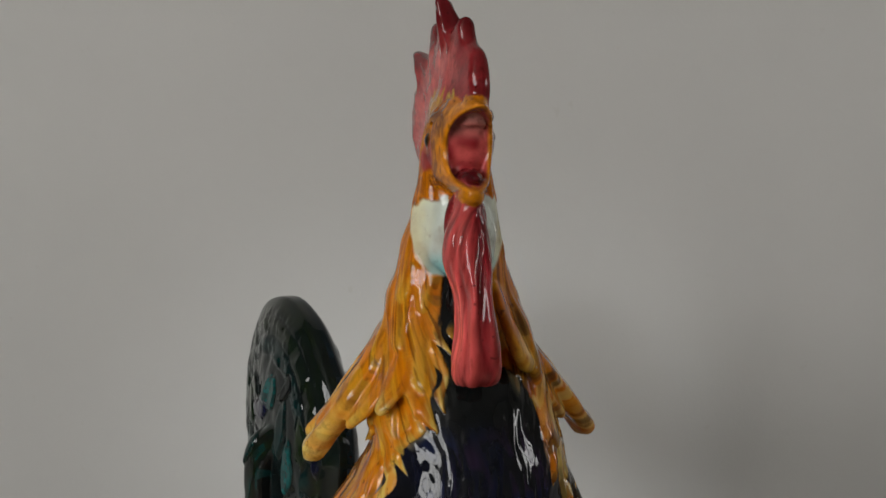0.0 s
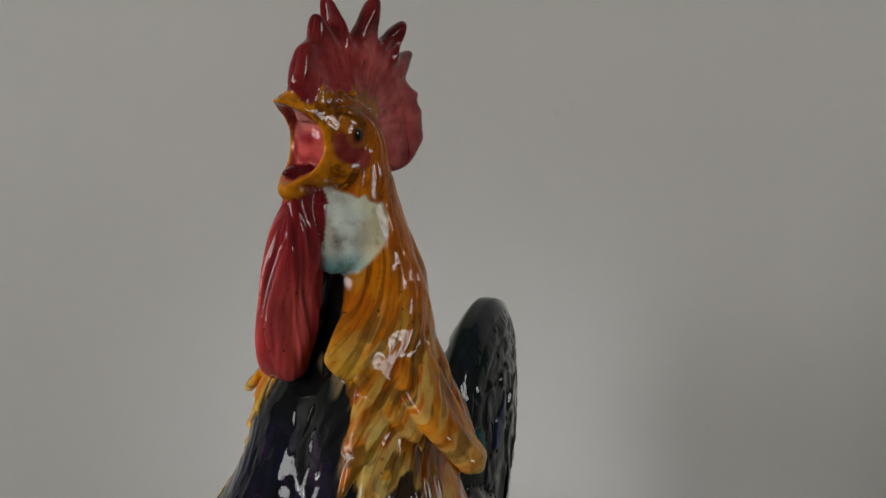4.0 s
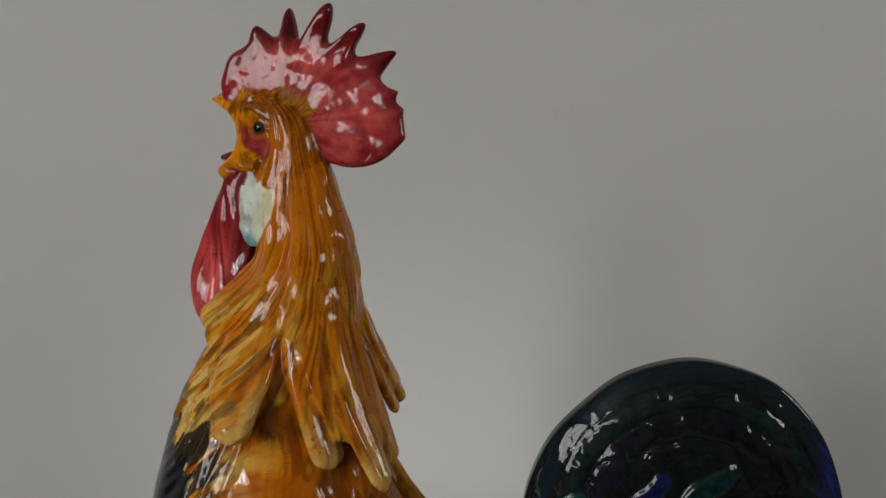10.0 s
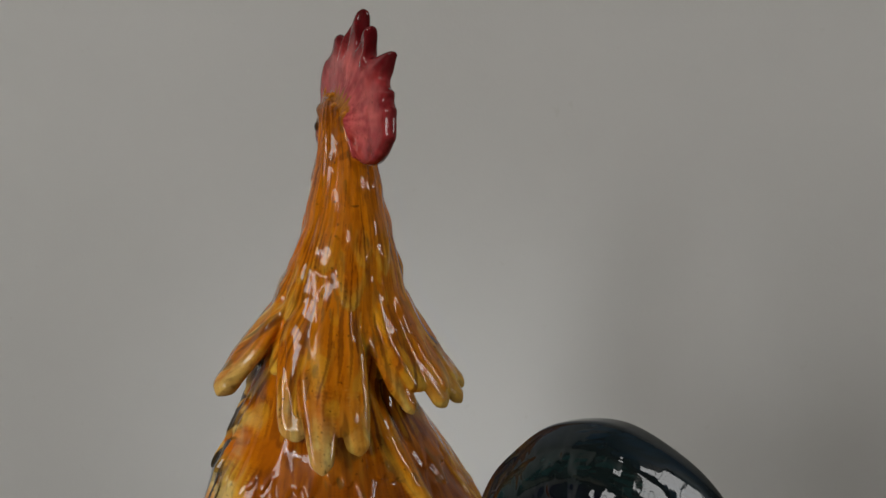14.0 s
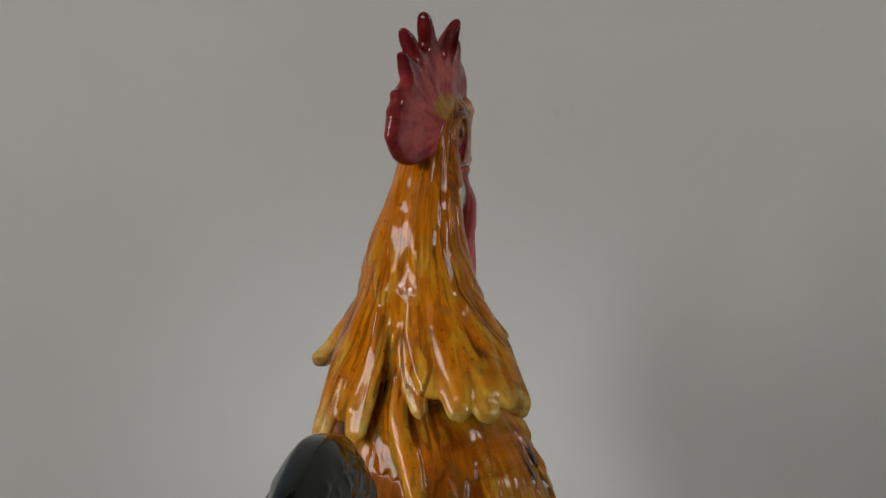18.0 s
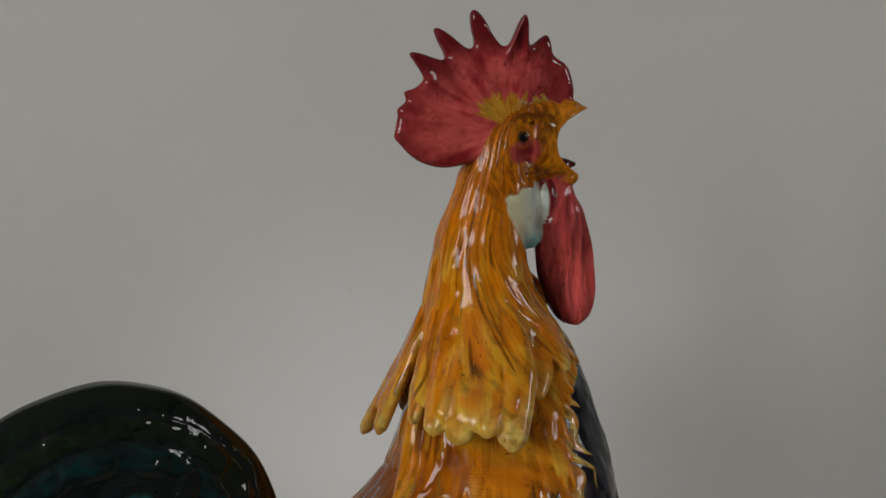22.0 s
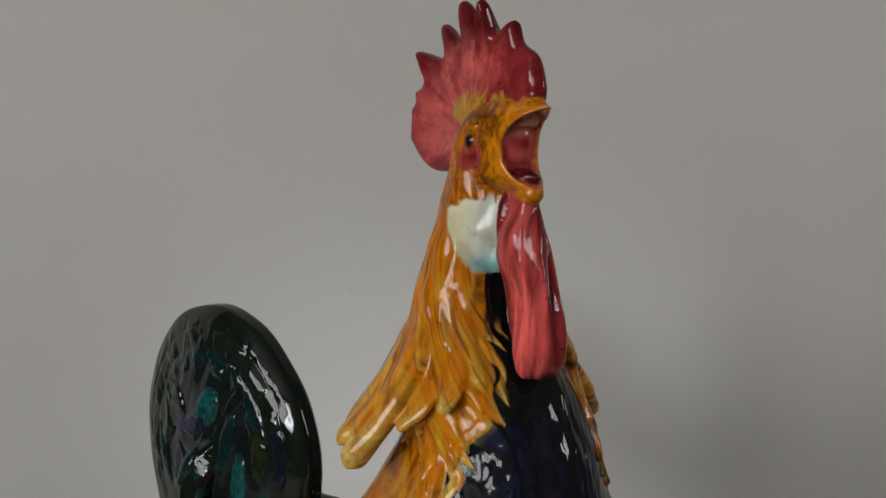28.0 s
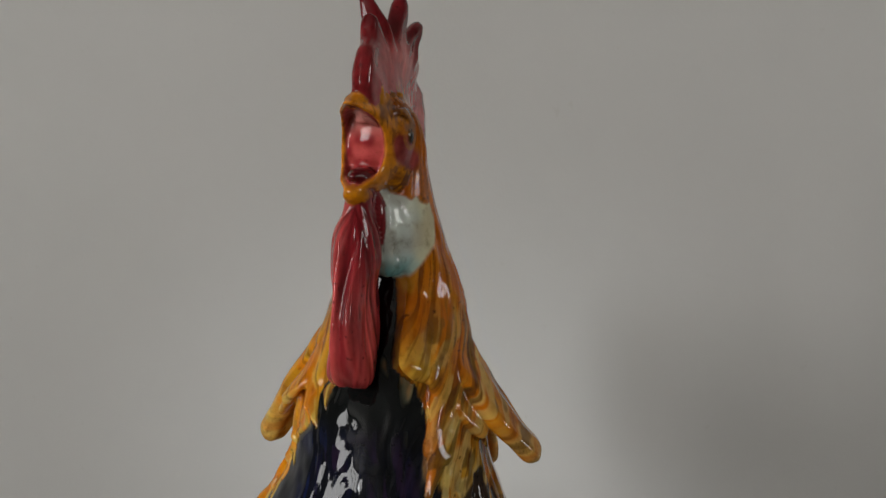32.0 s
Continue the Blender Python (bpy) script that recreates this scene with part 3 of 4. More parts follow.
# open beak: a shell round the gaping mouth, drawn out to two points
def build_beak():
    a = np.linspace(0, 2 * math.pi, 96, endpoint=False)
    zc, yc = -0.0235, 0.004

    def ring(x_base, forward, hy, hz, dz=0.0):
        up = np.cos(a)
        x = x_base + forward * np.where(up > 0, np.abs(up) ** 2.4 * 1.10, np.abs(up) ** 2.4 * 0.90)
        side = np.sign(np.sin(a)) * np.abs(np.sin(a)) ** 0.72
        return np.stack([x, yc + hy * side * (1 - 0.30 * smooth(0.75, 1.0, np.abs(up))), zc + dz + hz * up], -1)
    rings = [ring(0.086, 0.0, 0.0175, 0.0270), ring(0.095, 0.009, 0.0160, 0.0258), ring(0.1005, 0.0165, 0.0142, 0.0244),
             ring(0.1030, 0.0225, 0.0130, 0.0230), ring(0.1034, 0.0218, 0.0117, 0.0214), ring(0.1010, 0.0180, 0.0108, 0.0200),
             ring(0.0960, 0.0110, 0.0104, 0.0190), ring(0.0910, 0.0040, 0.0098, 0.0180), ring(0.0870, 0.0, 0.0088, 0.0160)]
    paints = [BROWN * 2.2, OCHRE, ORANGE, ORANGE, ORANGE * 0.9, ROSE * 0.75, ROSE * 0.72, ROSE * 0.6, ROSE * 0.5]
    pts, cols = [], []
    for i in range(len(rings) - 1):
        for s in np.linspace(0, 1, 5, endpoint=False):
            pts.append(rings[i] * (1 - s) + rings[i + 1] * s)
            cols.append(np.broadcast_to(paints[i] * (1 - s) + paints[i + 1] * s, rings[i].shape))
    pts, cols = np.array(pts), np.array(cols, float)
    g = grain(pts.reshape(-1, 3) * 300, 13).reshape(pts.shape[:2])
    tube(pts, cols * (0.75 + 0.5 * g)[..., None])
    # palate, and the two beak points
    ball((0.0992, yc, -0.0235), (0.0046, 0.0122, 0.0212), ROSE * 0.7, (0, 0, 0), lambda p, u: blend(ROSE * 0.75, CRIMSON * 0.8, grain(p.reshape(-1, 3) * 180, 13).reshape(p.shape[:2])), 30)
    ball((0.1140, yc, 0.0000), (0.0105, 0.0062, 0.0040), ORANGE, (0, 6, 0), lambda p, u: blend(ORANGE, OCHRE * 0.7, grain(p.reshape(-1, 3) * 260, 13).reshape(p.shape[:2])), 20)
    ball((0.1115, yc, -0.0486), (0.0120, 0.0072, 0.0058), ORANGE, (0, -4, 0), lambda p, u: blend(ORANGE, OCHRE * 0.7, grain(p.reshape(-1, 3) * 260, 13).reshape(p.shape[:2])), 20)
    ball((0.1000, 0.0045, -0.0650), (0.0085, 0.0120, 0.0210), CRIMSON, (0, 0, 0), lambda p, u: blend(CRIMSON * 0.8, CRIMSON * 0.5, grain(p.reshape(-1, 3) * 160, 13).reshape(p.shape[:2])), 24)
    # forehead between the beak and the comb
    ball((0.0930, 0.0045, -0.0030), (0.0170, 0.0112, 0.0078), OCHRE, (0, 0, 0), lambda p, u: blend(OCHRE, RUST, grain(p.reshape(-1, 3) * 200, 13).reshape(p.shape[:2])), 26)

    # tongue
    def tongue(p, u):
        return blend(WINE * 0.5, CRIMSON * 0.5, grain(p.reshape(-1, 3) * 350, 14).reshape(p.shape[:2]))
    ball((0.1055, yc + 0.0005, -0.0395), (0.0140, 0.0070, 0.0052), WINE, (0, -4, 0), tongue)
    ball((0.1192, yc + 0.0005, -0.0388), (0.0025, 0.0028, 0.0022), WINE, (0, 0, 0), tongue, 12)


KIND[0] = 6
build_beak()


# face: cheeks, ear lobes, eyes, brows and the tufts below the comb
def build_face():
    rng = np.random.default_rng(3)
    for sgn, ex, ey, ez in ((1, 0.0835, 0.0232, -0.0185), (-1, 0.0770, -0.0128, -0.0210)):
        def cheek(p, u):
            g = grain(p.reshape(-1, 3) * np.array((160, 160, 260)), 15).reshape(p.shape[:2])
            red = np.exp(-(((p[..., 0] - ex + 0.001) / 0.0095) ** 2 + ((p[..., 2] - ez + 0.007) / 0.0085) ** 2) ** 2)
            return blend(blend(OCHRE, RUST, g), CRIMSON * 1.1, red * 0.95)
        ball((ex - 0.001, ey - sgn * 0.0085, ez - 0.003), (0.0165, 0.0085, 0.0175), OCHRE, (0, 12, 0), cheek, 40)
        ball((ex - 0.004, ey - sgn * 0.0080, ez - 0.020), (0.0155, 0.0072, 0.0125), OCHRE, (0, 20, 0),
             lambda p, u: blend(OCHRE, BROWN, smooth(0.5, 0.8, grain(p.reshape(-1, 3) * np.array((120, 120, 420)), 16).reshape(p.shape[:2])) * 0.8), 30)

        def eyeball(p, u):
            d = np.hypot(p[..., 0] - ex - 0.0004, p[..., 2] - ez)
            return blend(blend(INK * 0.5, OCHRE * 0.16 + 0.006, smooth(0.0028, 0.0032, d)), INK, smooth(0.0038, 0.0043, d))
        KIND[0] = 7
        ball((ex, ey - sgn * 0.0021, ez), (0.0047, 0.0034, 0.0043), INK, (0, 0, 0), eyeball, 36)
        KIND[0] = 6
        # eyelid ring and brow
        a = np.linspace(0, 2 * math.pi, 40)
        ringp = np.stack([ex + 0.0064 * np.cos(a), ey - sgn * (0.0014 + 0.0006 * np.cos(a)), ez - 0.0003 + 0.0057 * np.sin(a)], -1)
        outv = np.tile((0.0, sgn, 0.0), (40, 1))
        lock(ringp, outv, 0.0009, 0.0008, lambda s, v, p: np.broadcast_to(OCHRE * 0.45, p.shape).copy(), rng, tip=1.0, root=1.0, grooves=0.1, k=10)
        brow = bezier([(0.0985, 0.004 + sgn * 0.0122, ez + 0.011), (ex + 0.008, ey - sgn * 0.001, ez + 0.017), (ex - 0.006, ey - sgn * 0.0005, ez + 0.012), (ex - 0.019, ey - sgn * 0.004, ez - 0.006)], np.linspace(0, 1, 40))
        lock(brow, np.tile((0.0, sgn, 0.35), (40, 1)), 0.0036, 0.0012, lambda s, v, p: blend(OCHRE * 0.85, BROWN, smooth(0.2, -0.6, v) * 0.6), rng, tip=0.5, grooves=1, k=16)
        # tufts at the comb's foot
        for i in range(7):
            f = (i + rng.uniform(-0.3, 0.3)) / 6
            base = np.array((ex + 0.019 - 0.038 * f, 0.005 + sgn * (0.0070 + 0.0030 * math.sin(3 * f)), ez + 0.016 - 0.002 * f - 0.020 * max(0, f - 0.45) ** 1.2))
            tipp = base + np.array((-0.002 - 0.010 * f, -sgn * 0.0012, rng.uniform(0.007, 0.013) - 0.006 * f))
            pth = bezier([base + np.array((0.002, -sgn * 0.001, -0.007)), base + np.array((0, sgn * 0.0008, 0.001)), tipp], np.linspace(0, 1, 20))
            lock(pth, np.tile((0.0, sgn, 0.2), (20, 1)), rng.uniform(0.003, 0.0052), 0.0019, lambda s, v, p: blend(OCHRE * 0.5, OCHRE * 0.9 if sgn > 0 else STRAW * 0.85, s * 1.2), rng, tip=0.35, grooves=1, k=14)

        # ear lobe
        def lobe(p, u):
            zz = p[..., 2]
            g = grain(p.reshape(-1, 3) * 90, 17).reshape(p.shape[:2])
            col = blend(ICE, LEMON, smooth(0.085, 0.072, p[..., 0]) * 0.8 + 0.25 * g)
            col = blend(col, SEA, smooth(-0.076, -0.092, zz + 0.008 * (g - 0.5)) * 0.75 * smooth(0.075, 0.09, p[..., 0] + 0.006 * g))
            return col
        # a flat pad: broad above, rounded below, with a dimple
        u = np.linspace(0, 1, 44)
        a = np.linspace(0, 2 * math.pi, 64, endpoint=False)
        U, A = np.meshgrid(u, a, indexing="ij")
        zz = -0.0470 - 0.0475 * U + 0.004 * (U < 0) 
        wide = np.interp(u, (0, 0.15, 0.45, 0.75, 0.92, 1.0), (0.0125, 0.0170, 0.0185, 0.0150, 0.0085, 0.003))[:, None]
        cx = np.interp(u, (0, 0.2, 0.55, 0.85, 1.0), (0.0860, 0.0825, 0.0840, 0.0885, 0.0920))[:, None] - (0.0025 if sgn < 0 else 0.0)
        deep = np.interp(u, (0, 0.2, 0.5, 0.85, 1.0), (0.0030, 0.0085, 0.0108, 0.0092, 0.002))[:, None]
        face = np.sign(np.sin(A)) * np.abs(np.sin(A)) ** 0.95
        dent = 1 - 0.55 * np.exp(-(((cx + wide * np.cos(A) - 0.092) / 0.0035) ** 2 + ((zz + 0.080) / 0.009) ** 2))
        yy = 0.0075 + sgn * np.interp(u, (0, 0.5, 1.0), (0.0095, 0.0128, 0.0140))[:, None] + deep * face * dent
        px = cx + wide * np.sign(np.cos(A)) * np.abs(np.cos(A)) ** 0.8
        P = np.stack([px, yy - sgn * 0.30 * (px - 0.070), zz], -1)
        tube(P, lobe(P, None))


KIND[0] = 6
build_face()


# tail: a thick upright fan of sickle feathers, turned a little to the bird's right
TAIL_A = radians(180 + 17.0)
TAIL_O = np.array((-0.111, -0.0417, 0.0))
TAIL_S = np.array((math.cos(TAIL_A), math.sin(TAIL_A), 0.0))
TAIL_N = np.array((math.sin(TAIL_A), -math.cos(TAIL_A), 0.0))     # towards the bird's left
TAIL_N = TAIL_N if TAIL_N[1] > 0 else -TAIL_N
TC = (0.0725, -0.266)      # middle of the fan: along the tail from TAIL_O, and height


def tail_place(s, z, n):
    return TAIL_O + np.asarray(s)[..., None] * TAIL_S + np.asarray(n)[..., None] * TAIL_N + np.asarray(z)[..., None] * np.array((0, 0, 1.0))


fan_line = curve([radians(d) for d in (-80, -40, 0, 30, 60, 88, 110, 135, 160, 180, 215, 260)],
                 (0.150, 0.112, 0.100, 0.102, 0.106, 0.108, 0.106, 0.104, 0.104, 0.1055, 0.112, 0.150))


def fan(a):
    """Outline of the tail about its middle; a 0 is towards the rear, 90 degrees straight up."""
    return fan_line(a) * 1.01


def tail_half(ds, rr):
    """Half thickness of the tail: ds along it from its middle, rr outwards from 0 to 1."""
    return 0.0235 * np.sqrt(np.clip(1 - rr**2.6, 0.0, 1)) * (1 - 0.55 * smooth(-0.01, 0.085, ds)) + 0.001


# the tail's short feathers: along and above its middle, half length, half width, lean in degrees
LEFT_FEATHERS = ((-0.073, 0.009, 0.018, 0.0105, 95), (-0.034, 0.018, 0.030, 0.0100, 58), (-0.002, -0.004, 0.024, 0.0110, 70), (0.036, 0.016, 0.022, 0.0120, 50),
                 (-0.055, 0.038, 0.020, 0.0090, 50), (0.010, 0.034, 0.024, 0.0085, 28), (0.058, -0.012, 0.024, 0.0090, 80), (-0.052, -0.020, 0.022, 0.0105, 80),
                 (0.028, -0.022, 0.024, 0.0105, 65), (-0.020, 0.052, 0.018, 0.0070, 25))
LEFT_HUES = ("TEAL", "BLUE", "SEAGREEN", "INK", "NAVY", "TEALDARK", "TEAL", "NAVY", "MOSS", "INK")
RIGHT_FEATHERS = ((-0.010, 0.034, 0.019, 0.0120, 125), (0.019, 0.014, 0.026, 0.0085, 165), (0.061, 0.007, 0.022, 0.0110, 80), (-0.069, 0.010, 0.022, 0.0080, 85),
                  (-0.086, 0.014, 0.024, 0.0065, 82), (-0.034, 0.010, 0.030, 0.0080, 105), (0.004, -0.012, 0.026, 0.0085, 120), (0.040, 0.034, 0.020, 0.0085, 30),
                  (-0.048, -0.014, 0.024, 0.0090, 95), (0.036, -0.020, 0.024, 0.0090, 110), (-0.040, 0.045, 0.018, 0.0065, 130))
RIGHT_HUES = ("TEAL", "VIOLET", "MOSS", "MOSS", "NAVY", "TEALDARK", "TEALDARK", "INK", "TEAL", "NAVY", "INK")
HUES = {"TEAL": TEAL * 1.15, "BLUE": BLUE * 0.75, "SEAGREEN": np.array((0.006, 0.050, 0.036)), "INK": INK * 0.9, "NAVY": NAVY * 1.3, "TEALDARK": TEAL * 0.35,
        "MOSS": MOSS * 1.5, "VIOLET": np.array((0.014, 0.010, 0.060))}


def tail_feathers(ds, dz, side, wob):
    """Relief and colour of the short feathers and the long sickles on both faces of the tail."""
    rise, hue, cover = np.zeros(len(ds)), np.tile(INK * 0.8, (len(ds), 1)), np.zeros(len(ds))
    r, a = np.hypot(ds, dz), np.arctan2(dz, ds)
    q = r / fan(np.where(a < radians(-80), a + 2 * math.pi, a)) + 0.020 * np.sin(2.3 * a + 0.5 * side) + 0.020 * wob
    # sickles: three rounded bands along the rim
    for lo, hi, left, right in ((0.86, 1.04, np.array((0.007, 0.016, 0.026)), MOSS * 0.45), (0.73, 0.87, np.array((0.007, 0.022, 0.022)), MOSS * 0.75), (0.58, 0.735, NAVY * 0.6, TEAL * 0.28)):
        u = np.clip((q - lo) / (hi - lo), 0, 1)
        on = (q > lo) & (q <= hi)
        rise = np.where(on, (0.0008 + 0.0016 * smooth(-0.3, 0.3, wob)) * np.sqrt(np.clip(1 - (2 * u - 1) ** 2, 0, 1)) * smooth(-0.9, -0.2, a), rise)
        hue[on] = np.where((side > 0)[:, None], left, right)[on]
        cover = np.where(on, smooth(0.0, 0.35, u) * smooth(1.0, 0.7, u) * 0.8, cover)
    glow = (side > 0) * smooth(0.072, 0.088, ds) * smooth(-0.02, 0.03, dz) * (q > 0.84)
    hue, cover = blend(hue, BLUE, glow * 0.9), np.maximum(cover, glow)
    for sgn, plan, names in ((1, LEFT_FEATHERS, LEFT_HUES), (-1, RIGHT_FEATHERS, RIGHT_HUES)):
        for (x, y, le, wi, lean), name in zip(plan, names):
            c, n = math.cos(radians(lean)), math.sin(radians(lean))
            u, v = ((ds - x) * c + (dz - y) * n) / le, ((dz - y) * c - (ds - x) * n) / wi
            d = np.abs(u + 0.45 * wob) ** 2.0 + np.abs(v + 0.35 * u * u + 0.55 * wob) ** 2.0
            on = (side * sgn > 0) & (d < 1)
            rise = np.where(on, np.maximum(rise * 0.5, 0.0021 * smooth(0.0, 0.55, 1 - d) * (0.9 - 0.3 * u)), rise)
            # right face a quarter darker: the same hues with shade put into the colour
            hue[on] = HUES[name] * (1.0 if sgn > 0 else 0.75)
            cover = np.where(on, smooth(1.0, 0.55, d), cover)
    return rise, hue, cover


def feather_paint(main, second, o):
    def paint(s, v, pts):
        g = grain(np.stack([v * 4 + o, s * 7 + o, 0 * s], -1).reshape(-1, 3), 19).reshape(s.shape)
        f = grain(np.stack([v * 11 + o, s * 40 - np.abs(v) * 5, 0 * s], -1).reshape(-1, 3), 20).reshape(s.shape)
        col = blend(INK * 0.8, main * 0.6, smooth(0.3, 0.85, g * 0.6 + f * 0.5) * smooth(1.05, 0.6, np.abs(v)))
        return blend(col, second * 0.7, smooth(0.6, 0.85, g) * 0.7)
    return paint


def build_tail():
    a = np.linspace(radians(-80), radians(260), 220)
    r = np.linspace(0, 1, 26)
    R, A = np.meshgrid(r, a, indexing="ij")
    rad = R * fan(A) * (1 + 0.005 * np.sin(7 * A + 1) + 0.003 * np.sin(13 * A))
    s, z = TC[0] + rad * np.cos(A), TC[1] + rad * np.sin(A)
    half = tail_half(rad * np.cos(A), R * 0.985)
    g = grain(np.stack([A * 6, R * 9, 0 * A], -1).reshape(-1, 3), 21).reshape(A.shape)
    col = blend(INK * 0.8, np.array((0.006, 0.012, 0.012)), g)
    loop = np.concatenate([tail_place(s, z, half), tail_place(s, z, -half)[::-1]], 0).transpose(1, 0, 2)
    tube(loop, np.concatenate([col, col[::-1]], 0).transpose(1, 0, 2))


KIND[0] = 4
build_tail()

u_ = np.linspace(0, 1, 40)
curl = bezier([(-0.030, 0.008, -0.016), (0.002, -0.006, -0.025), (0.000, -0.024, -0.035), (-0.006, -0.070, -0.026)], u_)
lock(tail_place(TC[0] + curl[:, 0], TC[1] + curl[:, 1], curl[:, 2]), np.tile(-TAIL_N, (40, 1)), 0.0150, 0.0105, feather_paint(MOSS, TEAL * 0.5, 3.0), np.random.default_rng(8), tip=0.8, grooves=1.0, root=0.7)


def tail_root():
    """The join of tail and back."""
    path = bezier([(0.0, 0.0, -0.335), (-0.05, -0.012, -0.350), (-0.10, -0.035, -0.350), (-0.16, -0.055, -0.335)], np.linspace(0, 1, 40))
    rng = np.random.default_rng(2)
    lock(path, np.tile((0.0, 0.0, 1.0), (40, 1)), 0.045, 0.055, lambda s, v, p: blend(BROWN, INK, smooth(0.1, 0.35, s)), rng, tip=0.6, root=1.0, k=48)


KIND[0] = 0
tail_root()

VOXEL = 0.00068
AXIS_Y = 0.01028          # the turning axis lies this far to the side of the head's middle plane


def melt():
    """Melts the pieces into one skin, carries their paint over, adds fine brushed relief."""
    allv = np.concatenate([p[0] for p in PIECES])
    allc = np.concatenate([p[2] for p in PIECES])
    faces, base = [], 0
    for v, f, _, _, _ in PIECES:
        faces += [tuple(i + base for i in q) for q in f]
        base += len(v)
    me = bpy.data.meshes.new("clay")
    me.from_pydata(allv.tolist(), [], faces)
    bm = bmesh.new()
    bm.from_mesh(me)
    bmesh.ops.recalc_face_normals(bm, faces=bm.faces)
    bm.to_mesh(me)
    bm.free()
    clay = new("clay", me)
    rm = clay.modifiers.new("skin", "REMESH")
    rm.mode, rm.voxel_size, rm.adaptivity = "VOXEL", VOXEL, 0.0
    sm = clay.modifiers.new("soften", "SMOOTH")
    sm.factor, sm.iterations = 0.5, 4
    skin = bpy.data.meshes.new_from_object(clay.evaluated_get(bpy.context.evaluated_depsgraph_get()))
    bpy.data.objects.remove(clay)
    bpy.data.meshes.remove(me)
    n = len(skin.vertices)
    co = np.empty(n * 3, np.float32)
    no = np.empty(n * 3, np.float32)
    skin.vertices.foreach_get("co", co)
    skin.vertices.foreach_get("normal", no)
    co, no = co.reshape(-1, 3).astype(float), no.reshape(-1, 3).astype(float)
    from mathutils import kdtree
    tree = kdtree.KDTree(len(allv))
    for i, v in enumerate(allv.tolist()):
        tree.insert(v, i)
    tree.balance()
    near = np.array([tree.find(c)[1] for c in co.tolist()])
    col = allc[near]
    ed = np.empty(len(skin.edges) * 2, np.int32)
    skin.edges.foreach_get("vertices", ed)
    ed = ed.reshape(-1, 2)
    deg = np.bincount(ed.ravel(), minlength=n).astype(float)
    for _ in range(2):
        acc = np.stack([np.bincount(ed[:, 0], col[ed[:, 1], c], n) + np.bincount(ed[:, 1], col[ed[:, 0], c], n) for c in range(3)], -1)
        col = 0.4 * col + 0.6 * acc / np.maximum(deg, 1)[:, None]
    kinds = np.concatenate([np.full(len(p[0]), p[3]) for p in PIECES])[near]
    z = co[:, 2]
    cx, hx = (core_b(z) + core_f(z)) / 2, (core_f(z) - core_b(z)) / 2
    phi = np.arctan2((co[:, 1] - core_c(z)) / core_w(z), (co[:, 0] - cx) / hx)
    arc = phi * 0.045 + 0.004 * (grain(np.stack([phi * 3, z * 35, 0 * z], -1), 41) - 0.5)
    arc = arc - np.sign(phi) * 0.38 * (z + 0.14) * smooth(2.5, 1.3, np.abs(phi)) * smooth(0.2, 0.6, np.abs(phi))
    loose = np.concatenate([p[4] for p in PIECES])[near]
    for _ in range(6):
        loose = 0.4 * loose + 0.6 * (np.bincount(ed[:, 0], loose[ed[:, 1]], n) + np.bincount(ed[:, 1], loose[ed[:, 0]], n)) / np.maximum(deg, 1)
    flow = grain(np.stack([arc / 0.0022, z / 0.024, 0 * z], -1), 42)
    flow2 = grain(np.stack([arc / 0.0052, z / 0.032, 0 * z], -1), 43)
    flow3 = grain(np.stack([arc / 0.0011, z / 0.012, 0 * z], -1), 44)
    lump = grain(co * 75, 33) - 0.5
    small = grain(co * 210, 34) - 0.5
    cth, cr = np.mod(np.arctan2(z - COMB_C[1], co[:, 0] - COMB_C[0]) + math.pi / 2, 2 * math.pi) - math.pi / 2, np.hypot(z - COMB_C[1], co[:, 0] - COMB_C[0])
    ray_n = grain(np.stack([cth * 22, cr * 110, co[:, 1] * 60], -1), 45) - 0.5
    ts, tz = (co - TAIL_O) @ TAIL_S - TC[0], z - TC[1]
    tr, ta = np.hypot(ts, tz), np.arctan2(tz, ts)
    side = np.sign((co - TAIL_O) @ TAIL_N)
    barb = grain(np.stack([tr * 330 + ta * 3 + 1.7 * np.sin(ta * 5), ta * 9 + tr * 60, side], -1), 46) - 0.5
    knot = 2.2 * grain(np.stack([ts * 38 + tz * 9, tz * 34, side], -1), 82)
    barb2 = grain(np.stack([tr * 150 - ta * 4, ta * 14, side], -1), 47) - 0.5
    hk = ((kinds == 1) | (kinds == 0)) * 1.0
    soft = 0.5 * np.maximum(np.maximum(hk, kinds == 2), 0.5 * (kinds == 6) + 0.8 * (kinds == 4))
    for _ in range(26):
        mean = np.stack([np.bincount(ed[:, 0], co[ed[:, 1], c], n) + np.bincount(ed[:, 1], co[ed[:, 0], c], n) for c in range(3)], -1) / np.maximum(deg, 1)[:, None]
        co = co + soft[:, None] * (mean - co)
    # face: red skin round the eyes, pale ear lobes, brown strokes on the cheek
    left = co[:, 1] > 0.006
    ex, ez = np.where(left, 0.0835, 0.0770), np.where(left, -0.0185, -0.0210)
    far = np.abs(co[:, 1] - 0.006)
    skin_m = ((kinds == 6) | (kinds == 0)) * (far > 0.010) * (co[:, 0] < 0.101)
    wob = 0.35 * (grain(co * 190, 51) - 0.5)
    dx, dz = co[:, 0] - ex, z - ez
    ux, uz = dx - np.where(left, 0.0035, 0.0020), dz + 0.0085
    tilt = np.where(left, 0.45, 0.15)
    ux, uz = ux * np.cos(tilt) + uz * np.sin(tilt), uz * np.cos(tilt) - ux * np.sin(tilt)
